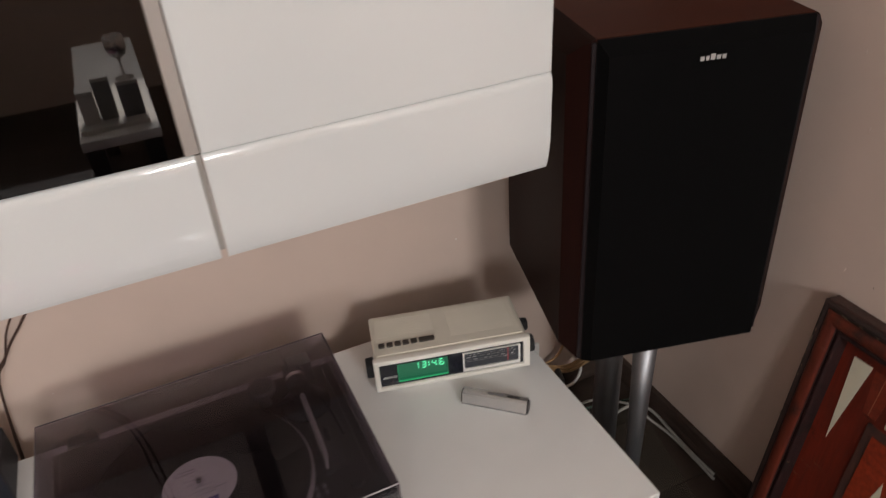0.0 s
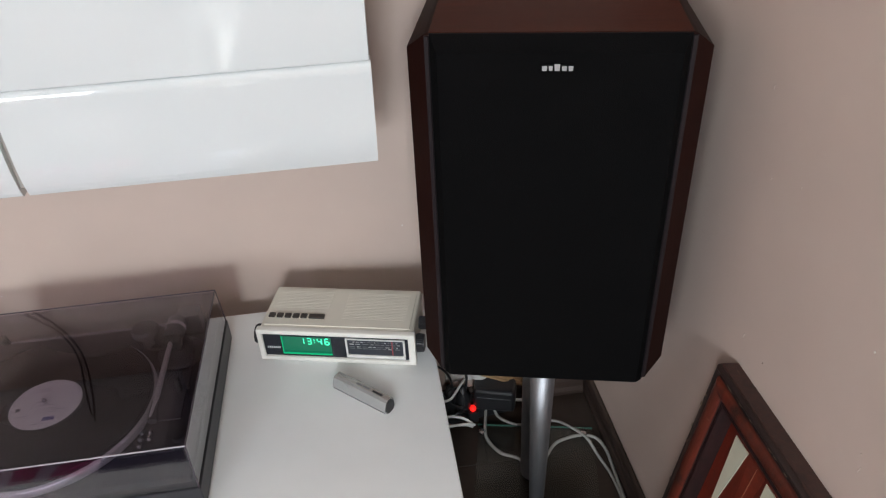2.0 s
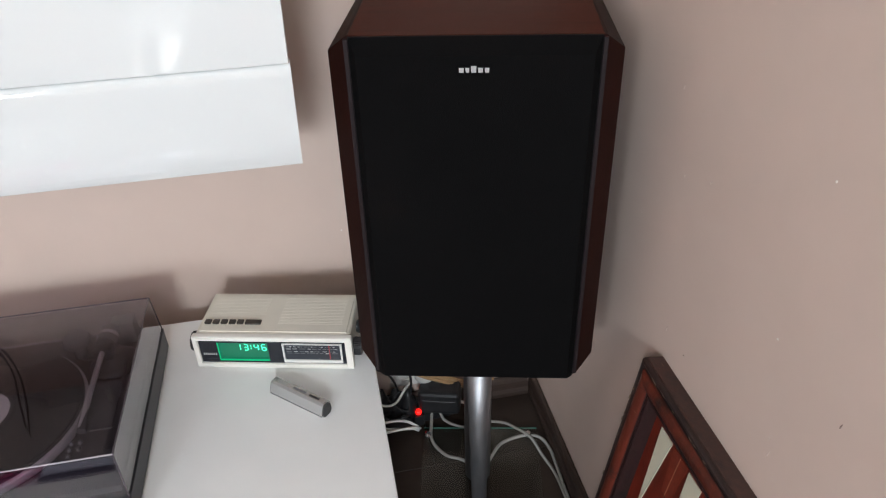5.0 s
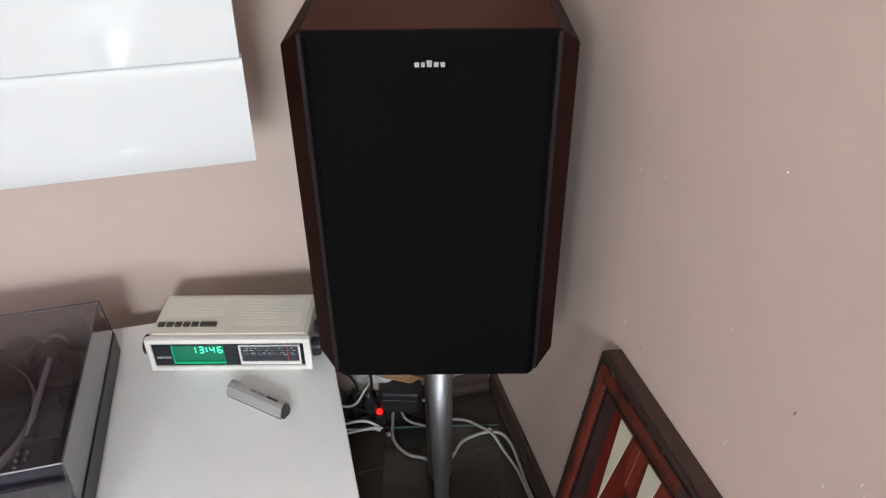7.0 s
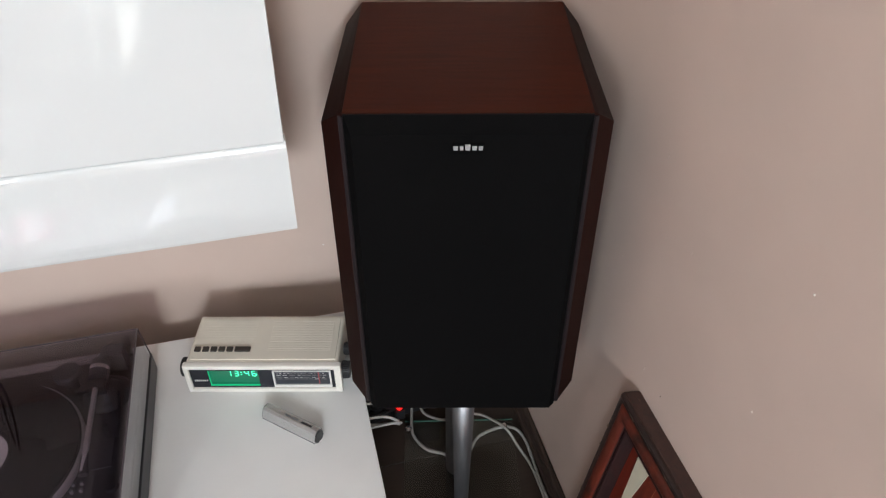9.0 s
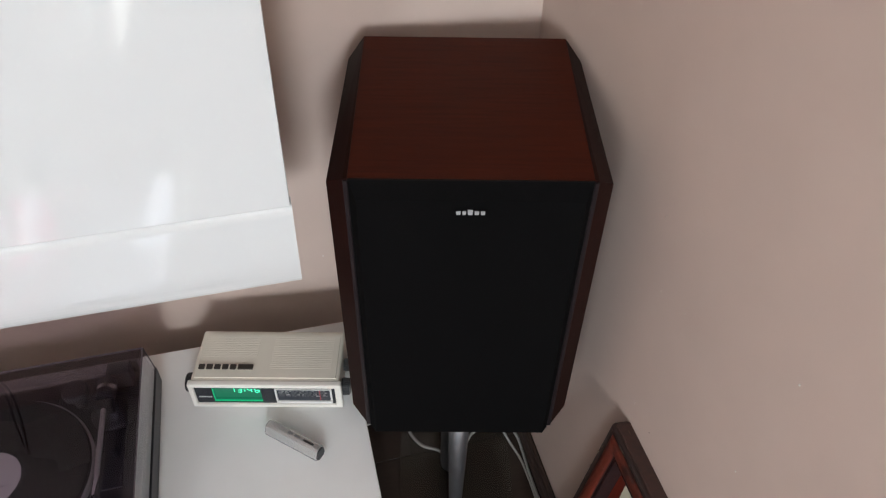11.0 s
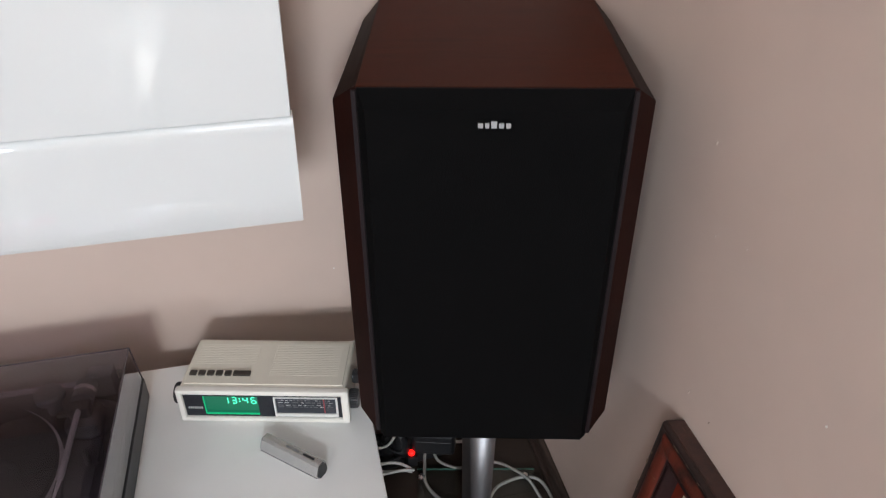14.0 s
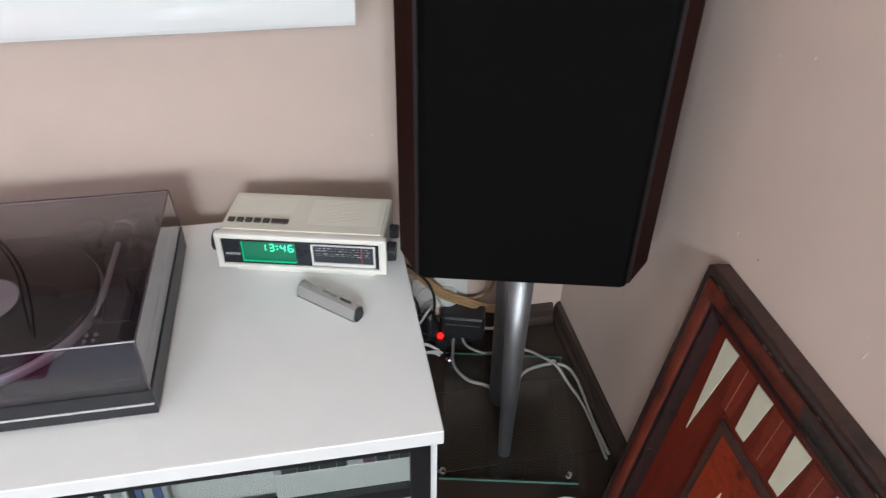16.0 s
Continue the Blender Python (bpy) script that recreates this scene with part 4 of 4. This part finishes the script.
for k in range(4):
    u = 0.166 + 0.0762 * k
    part("field_inlay", prism([(u, -0.300), (u + 0.030, -0.300), (u + 0.0155, -0.216)], "z", PZ + 0.0058, PZ + 0.0066), IVORY, field, "ivory inlay")


# ---- cables and plugs in the corner ----
def cable(name, pts, r, mat, label):
    return tagged(part(name, cord(pts, r), mat, smooth=True), label, "cable")


cable("white_cable", [(0.128, 0.556, 0.030), (0.122, 0.535, 0.0150), (0.113, 0.478, 0.0150), (0.133, 0.432, 0.0150), (0.166, 0.411, 0.0150), (0.187, 0.386, 0.0150), (0.215, 0.392, 0.0150), (0.251, 0.432, 0.0150), (0.283, 0.444, 0.0155), (0.317, 0.446, 0.0160), (0.345, 0.436, 0.0120), (0.3565, 0.405, 0.0080), (0.357, 0.360, 0.0045), (0.3545, 0.287, 0.0045), (0.3565, 0.215, 0.0045)], 0.0034, WHITECORD, "white mains cable lying round the stand's glass base")
cable("white_cable", [(0.142, 0.545, 0.030), (0.150, 0.527, 0.0180), (0.170, 0.510, 0.0150), (0.195, 0.499, 0.0150), (0.236, 0.505, 0.0150), (0.275, 0.493, 0.0160), (0.298, 0.473, 0.0155), (0.321, 0.434, 0.0220), (0.335, 0.394, 0.0090), (0.347, 0.347, 0.0045), (0.3495, 0.290, 0.0045), (0.348, 0.205, 0.0045)], 0.0030, WHITECORD, "white mains cable along the skirting")
for k, dz in enumerate((0.0, 0.012, 0.022)):
    cable("tan_cable", [(-0.03, 0.560, 0.255 + dz), (0.040, 0.558, 0.205 + dz), (0.095, 0.556 + 0.004 * k, 0.142 + dz * 0.6), (0.150, 0.552 + 0.005 * k, 0.112 + dz * 0.4), (0.215, 0.545 + 0.005 * k, 0.090 + dz * 0.3), (0.262, 0.53, 0.118 + dz)], 0.0038, TANCORD, "tan speaker cable in a loose loop")
cable("tan_cable", [(0.230, 0.565, 0.34), (0.222, 0.572, 0.20), (0.205, 0.575, 0.125), (0.160, 0.578, 0.105), (0.110, 0.582, 0.13), (0.05, 0.58, 0.22)], 0.0032, TANCORD, "tan speaker cable in a loose loop")
cable("thin_black_cable", [(0.010, 0.552, 0.250), (0.048, 0.550, 0.214), (0.072, 0.548, 0.180), (0.083, 0.545, 0.140), (0.080, 0.540, 0.100)], 0.0027, BLACKP, "black mains cable hanging to the power strip")
cable("thin_black_cable", [(-0.005, 0.556, 0.180), (0.030, 0.554, 0.160), (0.048, 0.552, 0.130), (0.054, 0.548, 0.095)], 0.0026, BLACKP, "black mains cable hanging to the power strip")
for k, r in ((0, 0.0021), (1, 0.0018)):
    cable("brown_cable", [(-0.648 - 0.012 * k, 0.480 + 0.02 * k, 0.8420), (-0.660 - 0.012 * k, 0.540, 0.812), (-0.672 - 0.010 * k, 0.582, 0.765), (-0.690 - 0.010 * k, 0.590, 0.705), (-0.732 - 0.020 * k, 0.590, 0.645), (-0.774 - 0.018 * k, 0.590, 0.592), (-0.808 - 0.006 * k, 0.590, 0.548 - 0.01 * k), (-0.840, 0.585, 0.480), (-0.870 - 0.006 * k, 0.580, 0.200)], r, BROWNCORD, "dark brown cable hanging from the wall cabinet")

cable("thin_black_cable", [(0.030, 0.535, 0.10), (0.050, 0.528, 0.075), (0.070, 0.526, 0.066), (0.074, 0.533, 0.085), (0.062, 0.545, 0.105), (0.040, 0.542, 0.098)], 0.0024, BLACKP, "black cable in a small tangle")
cable("thin_black_cable", [(0.010, 0.530, 0.06), (0.035, 0.522, 0.045), (0.060, 0.522, 0.052), (0.072, 0.530, 0.048)], 0.0034, BLACKP, "black cable in a small tangle")
cable("white_cable", [(0.00, 0.520, 0.030), (0.045, 0.512, 0.028), (0.075, 0.515, 0.020), (0.09, 0.52, 0.006)], 0.0032, WHITEPLASTIC, "short white cable on the floor")
cable("white_cable", [(-0.01, 0.540, 0.100), (0.020, 0.532, 0.085), (0.045, 0.526, 0.094), (0.066, 0.532, 0.122), (0.085, 0.560, 0.120)], 0.0028, WHITEPLASTIC, "short white cable behind the plugs")
cable("white_cable", [(0.170, 0.545, 0.055), (0.205, 0.548, 0.040), (0.240, 0.560, 0.030), (0.262, 0.570, 0.045), (0.264, 0.574, 0.075), (0.258, 0.576, 0.095)], 0.0036, WHITEPLASTIC, "white lead of the power adapter")
strip = thing("power_strip", pose(0.060, 0.562, 0, 0, 0, 6), "dark power strip on the floor with a lit red switch", "power strip")
part("housing", box(-0.20, 0.115, -0.022, 0.026, 0.001, 0.040, 0.005), BLACKP, strip)
for k in range(4):
    part("socket", lathe([(0.020, 0.0402), (0.022, 0.0402), (0.022, 0.043), (0.0195, 0.043), (0.0185, 0.0405), (0, 0.0405)], 24, at=(-0.13 + 0.052 * k, 0, 0)), BLACKP, strip)
part("switch", lathe([(0, 0), (0.0040, 0.0004), (0.0066, 0.0026), (0.0075, 0.0062), (0.0066, 0.0098), (0.0040, 0.0120), (0, 0.0126)], 24, at=(0.031, -0.031, 0.0420)), REDLAMP, strip, "glowing red switch", smooth=True)
part("switch_mount", box(0.020, 0.042, -0.040, -0.0225, 0.012, 0.0416, 0.003), BLACKP, strip)
ada = thing("power_adapter", pose(0.146, 0.548, 0.0415, 0, 0, -17), "black plug-in power adapter on the power strip", "power adapter")
part("case", box(-0.046, 0.046, -0.028, 0.028, 0.0, 0.062, 0.013, 4), BLACKP, ada)
part("parting_line", box(-0.036, 0.036, -0.0285, 0.0285, 0.040, 0.0413, 0.0004, 1), PRINTDIM, ada)
for x, y, a in ((0.018, 0.556, 25), (0.046, 0.552, 10), (0.074, 0.545, -18)):
    p = thing("mains_plug", pose(x, y, 0.044, 0, 0, a), "black mains plug in the power strip", "plug", "mains plugs")
    part("body", lathe([(0, 0), (0.017, 0), (0.0185, 0.014), (0.0165, 0.036), (0.010, 0.046), (0.0055, 0.064), (0, 0.064)], 24), BLACKP, p, smooth=True)
plug = thing("white_plug", pose(0.118, 0.585, 0.112, 90, 0, 0), "white mains plug in the wall socket", "plug")
part("body", lathe([(0, -0.014), (0.023, -0.014), (0.023, 0.004), (0.017, 0.018), (0.008, 0.024), (0, 0.024)], 28), WHITEPLASTIC, plug, smooth=True)
sock = thing("wall_socket", pose(0.118, BY - 0.001, 0.112), "white round wall socket low on the wall", "socket")
part("plate", box(-0.075, 0.045, -0.009, 0, -0.036, 0.046, 0.004), WHITEPLASTIC, sock)
part("outlet", lathe([(0.022, 0), (0.0225, 0.004), (0.019, 0.004), (0.0185, 0.0005), (0, 0.0005)], 28), WHITEPLASTIC, sock).matrix_local = pose(-0.042, -0.0092, 0.004, 90, 0, 0)
cable("white_cable", [(-0.02, 0.520, 0.040), (0.030, 0.517, 0.050), (0.062, 0.515, 0.046), (0.088, 0.513, 0.026)], 0.0032, WHITEPLASTIC, "short white cable in front of the power strip")
cable("white_cable", [(-0.02, 0.506, 0.026), (0.040, 0.504, 0.034), (0.078, 0.506, 0.032), (0.094, 0.512, 0.020)], 0.0030, WHITEPLASTIC, "short white cable in front of the power strip")
dish = thing("round_lid", pose(0.236, 0.088, 0), "small white round plastic lid on the floor", "lid")
part("rim", lathe([(0, 0.0), (0.040, 0.0), (0.042, 0.004), (0.042, 0.022), (0.040, 0.025), (0, 0.025)], 40), WHITEPLASTIC, dish)

holder = thing("blue_box", pose(-0.885, 0.47, TZ), "dark blue plastic box on the sideboard", "box")
part("body", box(-0.045, 0.045, -0.05, 0.05, 0, 0.07, 0.006), NAVY, holder)
part("knob", rod((0.020, -0.075, 0.012), (0.045, -0.075, 0.012), 0.012), NAVY, holder)


# ---- low table in the room, seen mirrored in the gloss and the glass ----
def reflection_weave():
    """Magenta pile with pale wavy streaks, for the colours mirrored in the lid."""
    m = material("magenta_for_lid_reflection", (0.30, 0.03, 0.12), rough=0.9, vary=0.2, scale=40, bump=0.5, bump_scale=300, spec=0.1)
    nt = m.node_tree
    p = nt.nodes["Principled BSDF"]
    tc = next(n for n in nt.nodes if n.type == "TEX_COORD")
    w = nt.nodes.new("ShaderNodeTexWave")
    w.inputs["Scale"].default_value, w.inputs["Distortion"].default_value, w.inputs["Detail"].default_value = 3.0, 9.0, 2.0
    nt.links.new(tc.outputs["Object"], w.inputs["Vector"])
    sharp = nt.nodes.new("ShaderNodeMapRange")
    sharp.inputs["From Min"].default_value, sharp.inputs["From Max"].default_value = 0.58, 0.78
    nt.links.new(w.outputs["Fac"], sharp.inputs["Value"])
    mix = nt.nodes.new("ShaderNodeMix")
    mix.data_type = "RGBA"
    nt.links.new(sharp.outputs[0], mix.inputs["Factor"])
    nt.links.new(p.inputs["Base Color"].links[0].from_socket, mix.inputs["A"])
    mix.inputs["B"].default_value = (0.50, 0.42, 0.52, 1)
    nt.links.new(mix.outputs["Result"], p.inputs["Base Color"])
    return m


REFLPALE = material("pale_blue_for_lid_reflection", (0.60, 0.65, 0.78), rough=0.9, vary=0.1, scale=30, bump=0.5, bump_scale=300, spec=0.1)
REFLNAVY = material("navy_for_lid_reflection", (0.035, 0.035, 0.07), rough=0.9, vary=0.2, scale=40, bump=0.5, bump_scale=300, spec=0.1)
# made-up rug, out of view, gives the lid's front its coloured reflections
rug = thing("rug", pose(-1.10, -1.00, 0), "made-up magenta and pale blue rug out of view, for reflections in the lid", "rug")
part("pile", box(-0.60, 0.385, -0.20, 0.720, 0.0005, 0.009, 0.002), reflection_weave(), rug)
part("pale_field", box(0.387, 0.660, -0.20, 0.610, 0.0005, 0.009, 0.002), REFLPALE, rug, "pale blue field of the made-up rug")
part("border", box(0.387, 0.660, 0.612, 0.720, 0.0005, 0.009, 0.002), REFLNAVY, rug, "dark navy border of the made-up rug")


ct = thing("coffee_table", pose(-0.82, -1.60, 0), "low white coffee table standing in the room", "coffee table")
part("tabletop", box(0.125, 0.345, -0.68, 0.35, 0.42, 0.45, 0.004), WHITE, ct)
for sx in (0.155, 0.315):
    for sy in (-0.64, 0.31):
        part("leg", box(sx - 0.025, sx + 0.025, sy - 0.025, sy + 0.025, 0, 0.4195, 0.003), BLACKP, ct, "dark leg")
tray = thing("tray", pose(-0.592, -1.36, 0.45), "small white tray on the coffee table", "tray")
part("rim", box(-0.096, 0.096, -0.06, 0.06, 0.0, 0.014, 0.004), WHITEPLASTIC, tray)
for x, y, w, h, m, l in ((-0.650, -1.37, 0.022, 0.085, WHITEPLASTIC, "white"), (-0.600, -1.38, 0.024, 0.115, GREYMETAL, "grey"), (-0.530, -1.37, 0.030, 0.095, STEEL, "silver")):
    b = thing("small_box", pose(x, y, 0.4645), l + " small box standing on the tray", "box")
    part("carton", box(-w, w, -0.025, 0.025, 0, h, 0.002), m, b)
    part("carton_lid", box(-w - 0.001, w + 0.001, -0.026, 0.026, h + 0.0004, h + 0.012, 0.002), WHITEPLASTIC, b)
wg = thing("wine_glass", pose(-0.530, -1.37, 0.572), "clear stemmed wine glass", "wine glass")
part("stem", lathe([(0, 0), (0.026, 0.0), (0.026, 0.002), (0.005, 0.006), (0.003, 0.05), (0.006, 0.056), (0, 0.057)], 24), CHROME, wg, smooth=True)
part("bowl", lathe([(0.004, 0.0575), (0.022, 0.070), (0.030, 0.092), (0.027, 0.125), (0.0255, 0.125), (0.0285, 0.092), (0.021, 0.072), (0.003, 0.060)], 28), CHROME, wg, smooth=True)
stool = thing("stool", pose(-0.80, -0.97, 0), "low dark wooden stool standing in the room", "stool")
part("seat", box(-0.13, 0.13, -0.12, 0.12, 0.40, 0.44, 0.01), WOODDARK, stool)
for sx in (-1, 1):
    for sy in (-1, 1):
        part("leg", rod((sx * 0.10, sy * 0.09, 0), (sx * 0.09, sy * 0.08, 0.3995), 0.014), WOODDARK, stool)


# ---- floor planks ----
PLW, PLL = 0.190, 1.20
meshes = {}
row = 0
y = FY + 0.001
while y < BY - 0.002:
    y1 = min(y + PLW, BY - 0.001)
    x = LX - PLL * ((row * 0.37) % 1.0)
    while x < RX:
        a, b = max(x, LX + 0.001), min(x + PLL, RX - 0.001)
        if b - a > 0.02:
            key = (round(b - a, 3), round(y1 - y, 3))
            if key not in meshes:
                ob = part("plank", box(0, key[0] - 0.0015, 0, key[1] - 0.0015, -0.0038, 0, 0.0003, 1), FLOOR, floor)
                meshes[key] = ob.data
            else:
                ob = new("plank", meshes[key])
                ob.parent = floor
            ob.location = (a, y, 0)
        x += PLL
    y += PLW
    row += 1
